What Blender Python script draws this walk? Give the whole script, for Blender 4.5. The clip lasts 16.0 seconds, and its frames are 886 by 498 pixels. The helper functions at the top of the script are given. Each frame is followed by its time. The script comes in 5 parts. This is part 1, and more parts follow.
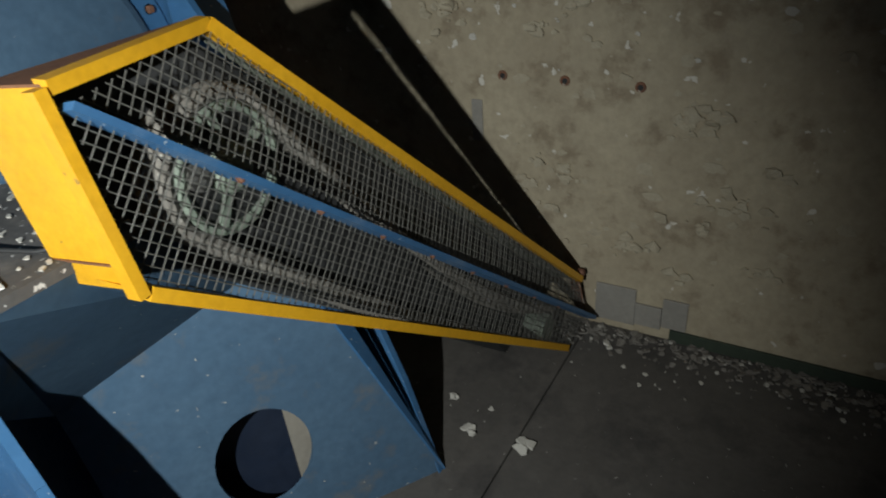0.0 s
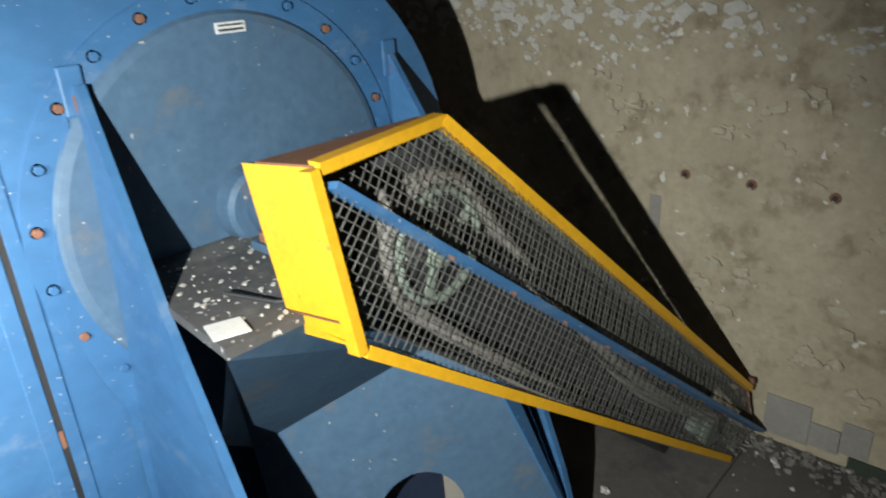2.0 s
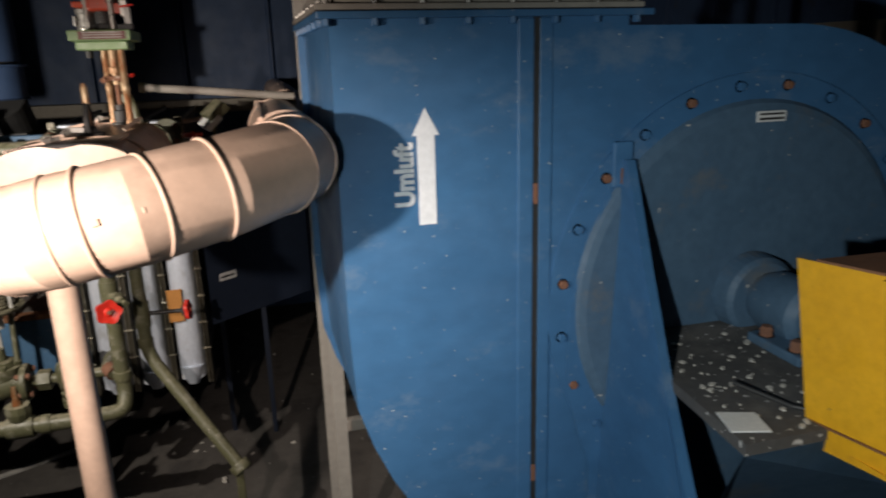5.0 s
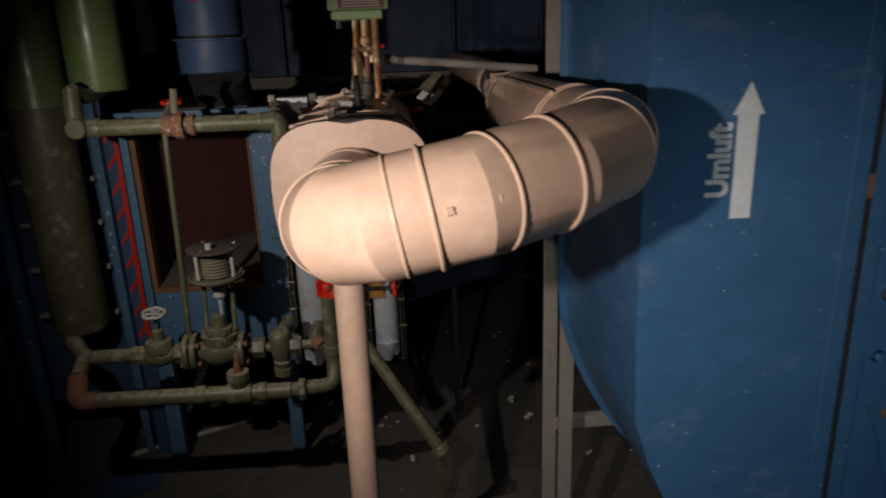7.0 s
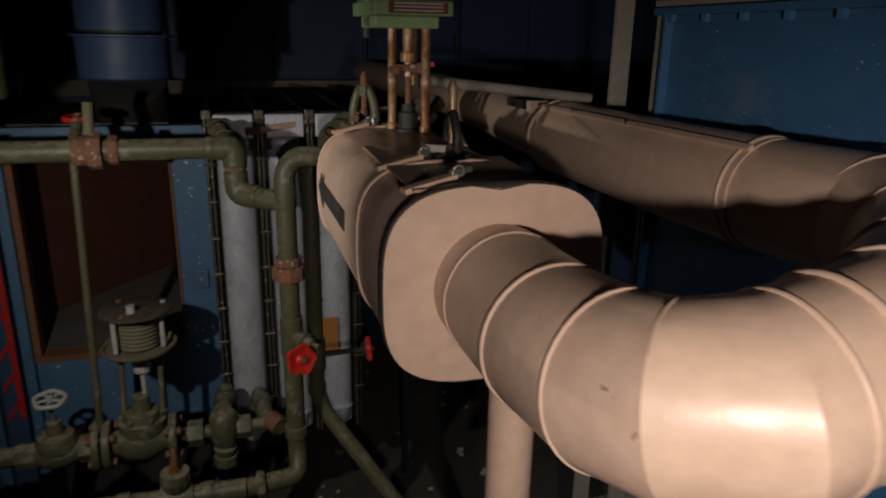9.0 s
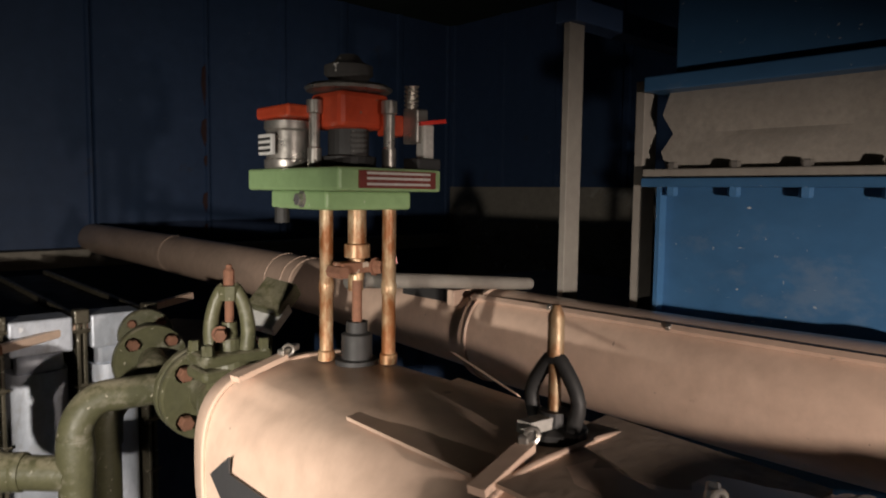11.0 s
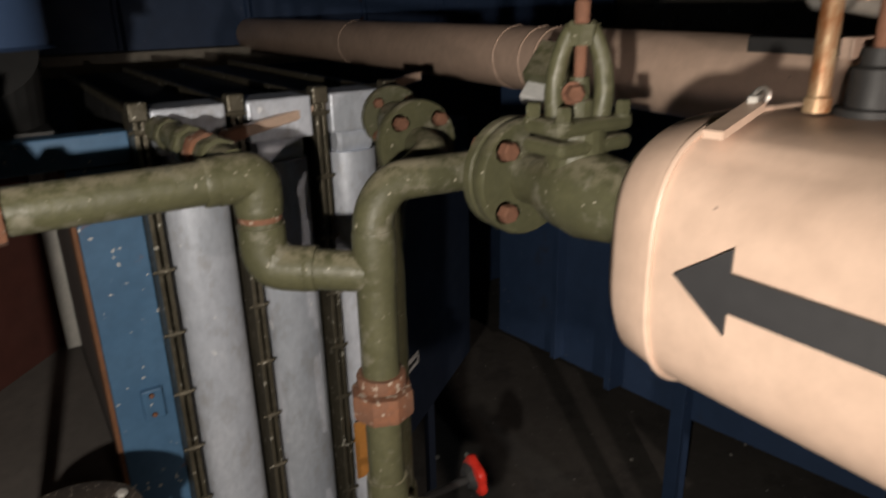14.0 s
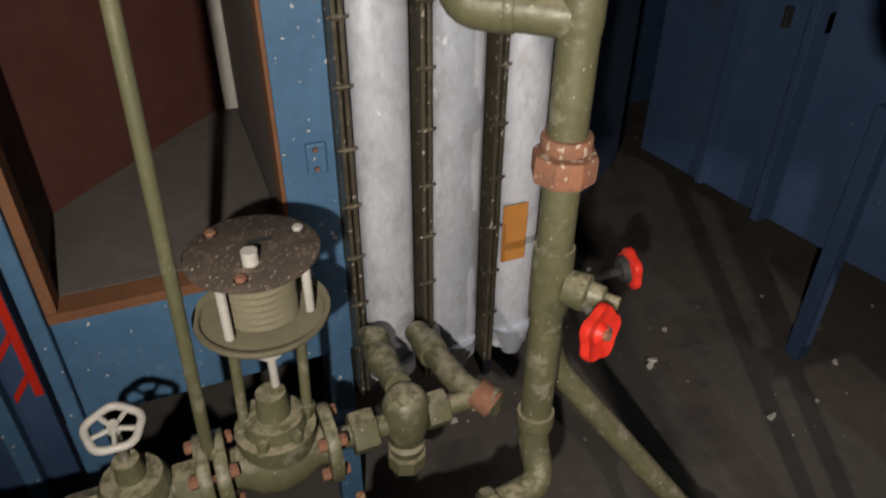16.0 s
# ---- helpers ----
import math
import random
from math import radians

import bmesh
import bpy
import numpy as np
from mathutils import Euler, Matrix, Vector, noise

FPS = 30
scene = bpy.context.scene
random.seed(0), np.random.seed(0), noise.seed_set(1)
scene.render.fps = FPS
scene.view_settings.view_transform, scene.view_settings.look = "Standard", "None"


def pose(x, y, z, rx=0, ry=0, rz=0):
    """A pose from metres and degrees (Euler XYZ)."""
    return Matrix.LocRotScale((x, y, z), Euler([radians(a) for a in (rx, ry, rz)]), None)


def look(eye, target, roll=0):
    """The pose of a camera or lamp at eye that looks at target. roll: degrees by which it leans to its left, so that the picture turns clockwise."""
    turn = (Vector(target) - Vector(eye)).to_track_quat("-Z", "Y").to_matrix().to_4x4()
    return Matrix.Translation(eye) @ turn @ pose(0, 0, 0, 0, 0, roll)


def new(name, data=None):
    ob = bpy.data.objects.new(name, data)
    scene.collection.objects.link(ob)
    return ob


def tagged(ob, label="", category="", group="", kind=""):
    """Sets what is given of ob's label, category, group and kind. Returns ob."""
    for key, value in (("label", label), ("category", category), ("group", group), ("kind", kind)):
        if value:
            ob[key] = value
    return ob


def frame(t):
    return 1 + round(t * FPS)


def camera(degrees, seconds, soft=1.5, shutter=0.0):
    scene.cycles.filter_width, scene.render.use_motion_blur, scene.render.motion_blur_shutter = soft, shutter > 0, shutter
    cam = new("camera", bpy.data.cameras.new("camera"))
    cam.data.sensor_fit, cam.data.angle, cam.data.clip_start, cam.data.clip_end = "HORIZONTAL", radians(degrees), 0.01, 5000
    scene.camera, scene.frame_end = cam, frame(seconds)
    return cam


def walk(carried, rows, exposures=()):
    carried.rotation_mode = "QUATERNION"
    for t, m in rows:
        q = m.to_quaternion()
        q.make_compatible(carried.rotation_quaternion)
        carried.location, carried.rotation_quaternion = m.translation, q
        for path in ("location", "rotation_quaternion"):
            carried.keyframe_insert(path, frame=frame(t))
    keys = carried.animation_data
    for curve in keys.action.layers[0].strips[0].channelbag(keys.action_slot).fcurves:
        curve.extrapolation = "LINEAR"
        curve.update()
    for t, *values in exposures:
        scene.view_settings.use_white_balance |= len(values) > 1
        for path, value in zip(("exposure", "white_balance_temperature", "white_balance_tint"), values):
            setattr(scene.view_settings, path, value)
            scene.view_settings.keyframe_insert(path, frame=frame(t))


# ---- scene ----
cam = camera(65.3, 16.0, soft=1.9, shutter=0.5)
PATH = [
    (0, (0.227, -0.094, 1.501), (1.715, 0.805, 0.514), -4.2),
    (0.5, (0.209, -0.081, 1.513), (1.67, 0.903, 0.565), -4.2),
    (1, (0.192, -0.073, 1.522), (1.626, 0.996, 0.628), -4.1),
    (1.5, (0.163, -0.057, 1.535), (1.555, 1.1, 0.685), -3.8),
    (2, (0.122, -0.056, 1.556), (1.46, 1.216, 0.787), -3.2),
    (2.5, (0.085, -0.033, 1.573), (1.351, 1.337, 0.852), -2.5),
    (3, (0.044, -0.005, 1.585), (1.177, 1.5, 0.915), -2.1),
    (3.5, (0.001, 0.022, 1.597), (0.962, 1.668, 0.991), -1.9),
    (4, (-0.029, 0.039, 1.595), (0.777, 1.779, 1.026), -1.5),
    (4.5, (-0.068, 0.058, 1.595), (0.609, 1.856, 1.041), -1.3),
    (5, (-0.106, 0.077, 1.588), (0.404, 1.935, 1.051), -1.6),
    (5.2, (-0.13, 0.09, 1.585), (0.324, 1.965, 1.058), -2.2),
    (7.3, (-0.376, 0.344, 1.585), (-0.289, 2.251, 0.988), -1.5),
    (7.5, (-0.389, 0.41, 1.582), (-0.342, 2.318, 0.985), -1.1),
    (8, (-0.446, 0.529, 1.579), (-0.46, 2.437, 0.979), -0.4),
    (8.5, (-0.561, 0.616, 1.584), (-0.254, 2.502, 0.994), 1.1),
    (9, (-0.696, 0.71, 1.609), (-0.11, 2.531, 1.024), 1.2),
    (9.5, (-0.723, 0.877, 1.609), (0.052, 2.668, 1.172), 0.7),
    (9.6, (-0.724, 0.928, 1.609), (0.094, 2.71, 1.212), 1.1),
    (11.8, (-0.857, 1.398, 1.654), (0.57, 2.794, 1.533), -0.9),
    (12, (-0.805, 1.453, 1.636), (0.487, 2.976, 1.538), -0.3),
    (12.3, (-0.815, 1.497, 1.633), (0.416, 3.07, 1.535), -0.5),
    (12.5, (-0.838, 1.524, 1.629), (0.391, 3.094, 1.473), -0.1),
    (13, (-0.858, 1.57, 1.596), (0.325, 3.139, 1.224), -0.9),
    (13.4, (-0.892, 1.591, 1.575), (0.288, 3.136, 1.106), -0.7),
    (13.5, (-0.898, 1.597, 1.57), (0.28, 3.138, 1.078), -0.7),
    (14, (-0.912, 1.632, 1.536), (0.114, 3.21, 0.859), -1.3),
    (14.5, (-0.927, 1.654, 1.512), (0.0, 3.251, 0.744), -1.2),
    (14.9, (-0.941, 1.668, 1.494), (-0.107, 3.256, 0.61), -0.8),
    (15, (-0.949, 1.672, 1.485), (-0.13, 3.259, 0.584), -0.1),
    (15.2, (-0.951, 1.675, 1.477), (-0.182, 3.256, 0.524), -0.9),
    (15.5, (-0.966, 1.687, 1.466), (-0.246, 3.252, 0.45), 0.2),
    (16, (-0.985, 1.687, 1.438), (-0.339, 3.217, 0.323), 0.4),
]
walk(cam, [(t, look(eye, target, roll)) for t, eye, target, roll in PATH],
     exposures=[(0.0, 1.0), (0.5, 1.15), (1.0, 1.3), (2.0, 1.65), (2.5, 1.4), (3.0, 0.8), (3.5, 0.35), (4.0, 0.05), (4.5, -0.3), (5.2, -0.8), (7.3, -2.2), (7.6, -2.25), (8.5, -2.8), (9.0, -2.75), (9.6, -2.1), (11.8, -0.55), (12.6, -0.2), (13.5, -1.0), (14.5, -1.3), (15.2, -0.75), (16.0, -0.6)])


# ---- world and fixed spots for the carried torch ----
world = bpy.data.worlds.new("dark_hall")
scene.world = world
world.use_nodes = True
world.node_tree.nodes["Background"].inputs[0].default_value = (0.5, 0.55, 0.7, 1)
world.node_tree.nodes["Background"].inputs[1].default_value = 0.0006


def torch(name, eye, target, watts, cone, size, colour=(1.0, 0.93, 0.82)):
    """A fixed soft-edged spot, standing in for a carried hand torch's beam."""
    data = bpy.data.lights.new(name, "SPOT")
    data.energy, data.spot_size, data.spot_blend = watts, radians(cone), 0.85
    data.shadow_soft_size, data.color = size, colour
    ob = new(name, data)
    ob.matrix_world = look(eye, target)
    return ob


# Three added fixed spots stand in for one torch carried along the walk.
torch("torch_stand_in_fan", (-0.29, 0.155, 1.50), (0.82, 1.10, 0.69), 65, 100, 0.012, (0.93, 0.99, 0.98))
torch("torch_stand_in_duct", (-0.69, 0.51, 1.52), (-0.38, 1.08, 1.325), 126, 68, 0.014, (1.0, 0.84, 0.74))
torch("torch_stand_in_heater", (-1.16, 1.50, 1.47), (-0.64, 2.35, 1.10), 104, 111, 0.012, (1.0, 0.905, 0.80))


# ---- materials ----
def mat(name, base, base2=None, rough=0.5, metal=0.0, scale=6.0, chips=None, chip_amount=0.0, chip_scale=60.0,
        stain=None, stain_amount=0.0, stain_scale=5.0, bump=0.1, bump_scale=90.0, coat=0.0, stretch=(1, 1, 1), dust=None):
    """Paint, metal or stone: two tones, wide stains, small chips or dust flecks, fine relief."""
    m = bpy.data.materials.new(name)
    m.use_nodes = True
    nt = m.node_tree
    n, l = nt.nodes, nt.links
    b = n["Principled BSDF"]
    tc = n.new("ShaderNodeTexCoord")
    mp = n.new("ShaderNodeMapping")
    mp.inputs["Scale"].default_value = stretch
    l.new(tc.outputs["Object"], mp.inputs[0])

    def noise_tex(s, detail=6.0, rough_=0.6):
        t = n.new("ShaderNodeTexNoise")
        t.inputs["Scale"].default_value, t.inputs["Detail"].default_value, t.inputs["Roughness"].default_value = s, detail, rough_
        l.new(mp.outputs[0], t.inputs["Vector"])
        return t.outputs["Fac"]

    def ramp(src, lo, hi):
        r = n.new("ShaderNodeMapRange")
        r.inputs["From Min"].default_value, r.inputs["From Max"].default_value = lo, hi
        l.new(src, r.inputs["Value"])
        return r.outputs[0]

    def mix(fac, a, c):
        x = n.new("ShaderNodeMix")
        x.data_type = "RGBA"
        l.new(fac, x.inputs["Factor"])
        for sock, v in ((x.inputs["A"], a), (x.inputs["B"], c)):
            if isinstance(v, tuple):
                sock.default_value = (*v, 1)
            else:
                l.new(v, sock)
        return x.outputs["Result"]

    base2 = base2 or tuple(c * 0.8 for c in base)
    col = mix(ramp(noise_tex(scale), 0.35, 0.65), base, base2)
    col = mix(ramp(noise_tex(scale * 9, 4), 0.3, 0.9), col, tuple(c * 0.82 for c in base2))
    r_out = ramp(noise_tex(scale * 3), 0.3, 0.7)
    rr = n.new("ShaderNodeMapRange")
    rr.inputs["To Min"].default_value, rr.inputs["To Max"].default_value = max(0.03, rough - 0.1), min(1, rough + 0.12)
    l.new(r_out, rr.inputs["Value"])
    if stain:
        col = mix(ramp(noise_tex(stain_scale, 8, 0.7), 0.72 - stain_amount, 0.78 - stain_amount * 0.7), col, stain)
    if chips:
        f = ramp(noise_tex(chip_scale, 3, 0.5), 0.74 - chip_amount, 0.76 - chip_amount)
        col = mix(f, col, chips)
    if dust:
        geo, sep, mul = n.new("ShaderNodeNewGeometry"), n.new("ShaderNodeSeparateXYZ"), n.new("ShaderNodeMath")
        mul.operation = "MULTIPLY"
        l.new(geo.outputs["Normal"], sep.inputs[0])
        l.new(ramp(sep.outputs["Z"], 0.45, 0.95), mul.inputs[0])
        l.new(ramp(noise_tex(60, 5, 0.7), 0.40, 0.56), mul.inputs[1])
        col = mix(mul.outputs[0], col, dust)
    l.new(col, b.inputs["Base Color"])
    l.new(rr.outputs[0], b.inputs["Roughness"])
    b.inputs["Metallic"].default_value = metal
    b.inputs["Coat Weight"].default_value = coat
    bp = n.new("ShaderNodeBump")
    bp.inputs["Strength"].default_value, bp.inputs["Distance"].default_value = bump, 0.004
    l.new(noise_tex(bump_scale, 5), bp.inputs["Height"])
    l.new(bp.outputs[0], b.inputs["Normal"])
    return m


M_BLUE = mat("blue_machine_paint", (0.058, 0.172, 0.345), (0.050, 0.146, 0.298), 0.42, scale=3, chips=(0.42, 0.47, 0.52), chip_amount=0.031, chip_scale=115, stain=(0.10, 0.185, 0.31), stain_amount=0.16, stain_scale=7, bump=0.06, stretch=(0.75, 0.75, 1.2))
M_BLUE_D = mat("dull_blue_grey_paint", (0.085, 0.155, 0.235), (0.065, 0.125, 0.20), 0.6, scale=5, chips=(0.4, 0.4, 0.38), chip_amount=0.02, stain=(0.12, 0.14, 0.16), stain_amount=0.16, bump=0.08)
M_BLUE_WALL = mat("dark_blue_wall_paint", (0.050, 0.092, 0.19), (0.042, 0.078, 0.165), 0.55, scale=2, chips=(0.2, 0.22, 0.25), chip_amount=0.02, chip_scale=60, bump=0.05, stain=(0.05, 0.06, 0.09), stain_amount=0.1)
M_BLUE_CAB = mat("worn_blue_cabinet_paint", (0.085, 0.19, 0.33), (0.065, 0.15, 0.27), 0.55, scale=5, chips=(0.6, 0.6, 0.58), chip_amount=0.06, chip_scale=70, stain=(0.28, 0.10, 0.04), stain_amount=0.06, stain_scale=12, bump=0.12)
M_YELLOW = mat("yellow_guard_paint", (0.82, 0.43, 0.02), (0.74, 0.37, 0.015), 0.42, scale=7, chips=(0.35, 0.2, 0.05), chip_amount=0.02, stain=(0.55, 0.27, 0.03), stain_amount=0.08, bump=0.05)
M_CREAM = mat("cream_duct_paint", (0.70, 0.52, 0.41), (0.64, 0.465, 0.36), 0.37, scale=5, chips=(0.35, 0.25, 0.2), chip_amount=0.0, stain=(0.52, 0.38, 0.29), stain_amount=0.1, bump=0.05, coat=0.0)
M_CREAM_D = mat("dusty_cream_sheet", (0.42, 0.325, 0.25), (0.52, 0.40, 0.31), 0.7, scale=9, stain=(0.18, 0.14, 0.11), stain_amount=0.16, bump=0.12)
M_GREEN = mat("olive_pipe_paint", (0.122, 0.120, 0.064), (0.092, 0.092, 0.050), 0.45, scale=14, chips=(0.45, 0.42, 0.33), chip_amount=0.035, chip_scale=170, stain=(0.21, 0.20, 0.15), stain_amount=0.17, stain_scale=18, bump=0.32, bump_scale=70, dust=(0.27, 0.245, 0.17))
M_GREEN_L = mat("pale_green_paint", (0.28, 0.42, 0.20), (0.25, 0.38, 0.18), 0.4, scale=9, chips=(0.6, 0.6, 0.5), chip_amount=0.03, bump=0.05)
M_GREEN_CYL = mat("dull_green_jacket", (0.15, 0.22, 0.08), (0.13, 0.19, 0.07), 0.32, scale=5, stain=(0.34, 0.36, 0.22), stain_amount=0.07, stain_scale=7, bump=0.08)
M_RUST = mat("rusty_iron", (0.27, 0.11, 0.055), (0.19, 0.10, 0.065), 0.85, scale=25, chips=(0.42, 0.34, 0.27), chip_amount=0.14, chip_scale=80, bump=0.5, bump_scale=140)
M_RUST_O = mat("orange_rust_bolt", (0.27, 0.125, 0.075), (0.19, 0.09, 0.055), 0.85, scale=40, bump=0.4)
M_DUST = mat("dusty_dark_steel", (0.105, 0.10, 0.095), (0.075, 0.072, 0.07), 0.85, scale=8, chips=(0.6, 0.58, 0.55), chip_amount=0.07, chip_scale=85, stain=(0.14, 0.13, 0.12), stain_amount=0.2, bump=0.3)
M_FLOOR = mat("dirty_concrete_floor", (0.115, 0.104, 0.093), (0.085, 0.077, 0.07), 0.85, scale=2.5, chips=(0.38, 0.36, 0.33), chip_amount=0.03, chip_scale=55, stain=(0.055, 0.05, 0.047), stain_amount=0.2, stain_scale=3, bump=0.4, bump_scale=50)
M_PLASTER = mat("peeling_beige_plaster", (0.48, 0.41, 0.29), (0.40, 0.335, 0.235), 0.85, scale=3.5, chips=(0.66, 0.62, 0.54), chip_amount=0.065, chip_scale=17, stain=(0.27, 0.215, 0.145), stain_amount=0.19, stain_scale=7, bump=1.0, bump_scale=30)
M_CONC = mat("pale_concrete_band", (0.40, 0.36, 0.30), (0.34, 0.31, 0.26), 0.9, scale=4, stain=(0.5, 0.48, 0.44), stain_amount=0.12, bump=0.4, bump_scale=40)
M_FLAKE = mat("white_plaster_flake", (0.66, 0.63, 0.57), (0.55, 0.52, 0.46), 0.9, scale=30, bump=0.3)
M_RUBBLE = mat("grey_plaster_rubble", (0.30, 0.275, 0.24), (0.14, 0.125, 0.11), 0.9, scale=35, bump=0.4)
M_RUSTDARK = mat("old_dark_rust", (0.075, 0.030, 0.026), (0.050, 0.028, 0.030), 0.8, scale=30, bump=0.3)
# One dark green holds the unlit look of ceiling and upper wall.
M_DARKG = mat("dark_green_and_shade", (0.045, 0.06, 0.04), (0.035, 0.05, 0.034), 0.8, scale=3, bump=0.2)
# Black for dark parts, and for shade behind the mesh and in openings.
M_BLACK = mat("black_parts_and_shade", (0.02, 0.02, 0.02), (0.03, 0.03, 0.03), 0.6, scale=8, bump=0.1)
M_ARROW = mat("black_arrow_paint", (0.035, 0.035, 0.037), (0.045, 0.045, 0.047), 0.5, scale=8, bump=0.05, chips=(0.3, 0.25, 0.2), chip_amount=0.03)
M_WHITE = mat("white_stencil_paint", (0.82, 0.85, 0.88), (0.76, 0.8, 0.84), 0.5, scale=9, bump=0.03)
M_GREY = mat("grey_leg_paint", (0.34, 0.32, 0.28), (0.29, 0.27, 0.24), 0.55, scale=6, stain=(0.2, 0.18, 0.15), stain_amount=0.1, bump=0.08)
M_SILVER = mat("silver_heater_paint", (0.74, 0.78, 0.86), (0.60, 0.65, 0.74), 0.40, 0.3, scale=11, chips=(0.84, 0.86, 0.9), chip_amount=0.05, chip_scale=40, stain=(0.50, 0.52, 0.56), stain_amount=0.20, stain_scale=22, bump=0.28, bump_scale=45, stretch=(1, 1, 0.55))
M_STRIP = mat("oily_steel_strip", (0.16, 0.14, 0.10), (0.10, 0.09, 0.065), 0.4, 0.5, scale=20, chips=(0.6, 0.58, 0.5), chip_amount=0.08, chip_scale=90, bump=0.3)
M_STEEL = mat("worn_steel", (0.52, 0.5, 0.46), (0.4, 0.38, 0.35), 0.32, 0.8, scale=15, bump=0.1)
M_BRASS = mat("rust_streaked_pillar", (0.60, 0.50, 0.34), (0.42, 0.26, 0.13), 0.42, 0.4, scale=18, stain=(0.26, 0.10, 0.035), stain_amount=0.30, stain_scale=34, bump=0.25, stretch=(1, 1, 0.5))
M_RED = mat("red_wheel_paint", (0.70, 0.035, 0.02), (0.6, 0.03, 0.018), 0.35, scale=12, bump=0.08, coat=0.2)
M_ORED = mat("orange_red_housing", (0.60, 0.085, 0.03), (0.5, 0.06, 0.025), 0.4, scale=14, chips=(0.2, 0.15, 0.12), chip_amount=0.04, bump=0.08)
M_DRED = mat("dark_red_plate", (0.17, 0.03, 0.022), (0.13, 0.026, 0.02), 0.5, scale=10, bump=0.05)
M_BROWN = mat("red_brown_inner_sheet", (0.10, 0.032, 0.024), (0.08, 0.027, 0.02), 0.7, scale=3, bump=0.1)
M_RUSTEDGE = mat("brown_rust_edge", (0.23, 0.10, 0.045), (0.17, 0.075, 0.035), 0.75, scale=15, bump=0.2)
M_GREYIN = mat("dusty_grey_sheet", (0.125, 0.11, 0.10), (0.095, 0.085, 0.078), 0.85, scale=4, bump=0.15)
M_WIRE = mat("galvanised_wire", (0.19, 0.182, 0.165), (0.12, 0.115, 0.10), 0.55, 0.3, scale=30, bump=0.05)
M_BELT = mat("dusty_rubber_belt", (0.26, 0.235, 0.20), (0.17, 0.155, 0.135), 0.9, scale=30, bump=0.4, chips=(0.32, 0.3, 0.26), chip_amount=0.1, chip_scale=120)
M_PULLEY = mat("grey_green_pulley", (0.24, 0.28, 0.22), (0.17, 0.20, 0.16), 0.7, scale=20, bump=0.3, stain=(0.36, 0.40, 0.32), stain_amount=0.16)
M_CANVAS = mat("pale_canvas_sleeve", (0.38, 0.355, 0.31), (0.31, 0.29, 0.255), 0.9, scale=12, bump=0.6, bump_scale=18)
M_HANDW = mat("worn_white_wheel", (0.55, 0.53, 0.49), (0.42, 0.41, 0.38), 0.5, scale=25, bump=0.2)
M_BELLOW = mat("khaki_bellows", (0.20, 0.18, 0.115), (0.16, 0.145, 0.095), 0.8, scale=20, bump=0.2)
M_ORANGE = mat("orange_label", (0.50, 0.22, 0.05), (0.42, 0.18, 0.04), 0.6, scale=14, bump=0.05)
M_PAPER = mat("white_paper_slip", (0.75, 0.75, 0.73), (0.68, 0.68, 0.66), 0.7, scale=14, bump=0.05)
M_GRIME = mat("grimy_brown_disc", (0.085, 0.062, 0.045), (0.055, 0.042, 0.034), 0.8, scale=14, chips=(0.36, 0.31, 0.25), chip_amount=0.10, chip_scale=230, stain=(0.15, 0.11, 0.08), stain_amount=0.2, stain_scale=18, bump=0.5)
M_SCAB = mat("loose_beige_plaster", (0.52, 0.46, 0.34), (0.42, 0.36, 0.26), 0.9, scale=20, bump=0.4, bump_scale=60)
M_SIDE = mat("dusty_green_grey_sheet", (0.17, 0.18, 0.14), (0.12, 0.13, 0.10), 0.85, scale=10, chips=(0.4, 0.4, 0.36), chip_amount=0.04, bump=0.2)
# Blue taken down to near-black: shade is put into this colour.
M_NAVY_SHADE = mat("near_black_blue_for_shade", (0.016, 0.026, 0.052), (0.012, 0.020, 0.040), 0.6, scale=3, bump=0.08)
M_DKBAR = mat("black_print", (0.03, 0.03, 0.03), (0.04, 0.04, 0.04), 0.6)


# ---- mesh helpers ----
def root(name, at, label, category, group="", kind=""):
    """An Empty at a thing's base, that parents its parts."""
    e = new(name)
    e.location = at
    e.empty_display_size = 0.05
    return tagged(e, label, category, group, kind)


def part(name, bm, material, parent=None, label="", smooth=None):
    """One bmesh, in world places, as one mesh object under a thing or part."""
    bmesh.ops.recalc_face_normals(bm, faces=bm.faces)
    me = bpy.data.meshes.new(name)
    base = Vector((0, 0, 0))
    p = parent
    while p:
        base += p.location
        p = p.parent
    bmesh.ops.translate(bm, verts=bm.verts, vec=-base)
    bm.to_mesh(me)
    bm.free()
    if smooth is not None:
        me.shade_smooth()
        me.set_sharp_from_angle(angle=radians(smooth))
    me.materials.append(material)
    ob = new(name, me)
    ob.parent = parent
    return tagged(ob, label)


def solo(name, bm, material, label, category, group="", kind="", smooth=None, at=(0, 0, 0)):
    """A thing that is one mesh."""
    bmesh.ops.translate(bm, verts=bm.verts, vec=-Vector(at))
    ob = part(name, bm, material, None, "", smooth)
    ob.location = at
    return tagged(ob, label, category, group, kind)


def box(x0, x1, y0, y1, z0, z1, bevel=0.0, bm=None, turn=None):
    bm2 = bmesh.new()
    m = Matrix.LocRotScale(((x0 + x1) / 2, (y0 + y1) / 2, (z0 + z1) / 2), turn, (abs(x1 - x0), abs(y1 - y0), abs(z1 - z0)))
    bmesh.ops.create_cube(bm2, size=1.0, matrix=m)
    if bevel:
        bmesh.ops.bevel(bm2, geom=bm2.edges[:], offset=bevel, segments=2, affect="EDGES", profile=0.5)
    return join(bm, bm2)


def join(bm, bm2):
    if bm is None:
        return bm2
    me = bpy.data.meshes.new("tmp")
    bm2.to_mesh(me)
    bm2.free()
    bm.from_mesh(me)
    bpy.data.meshes.remove(me)
    return bm


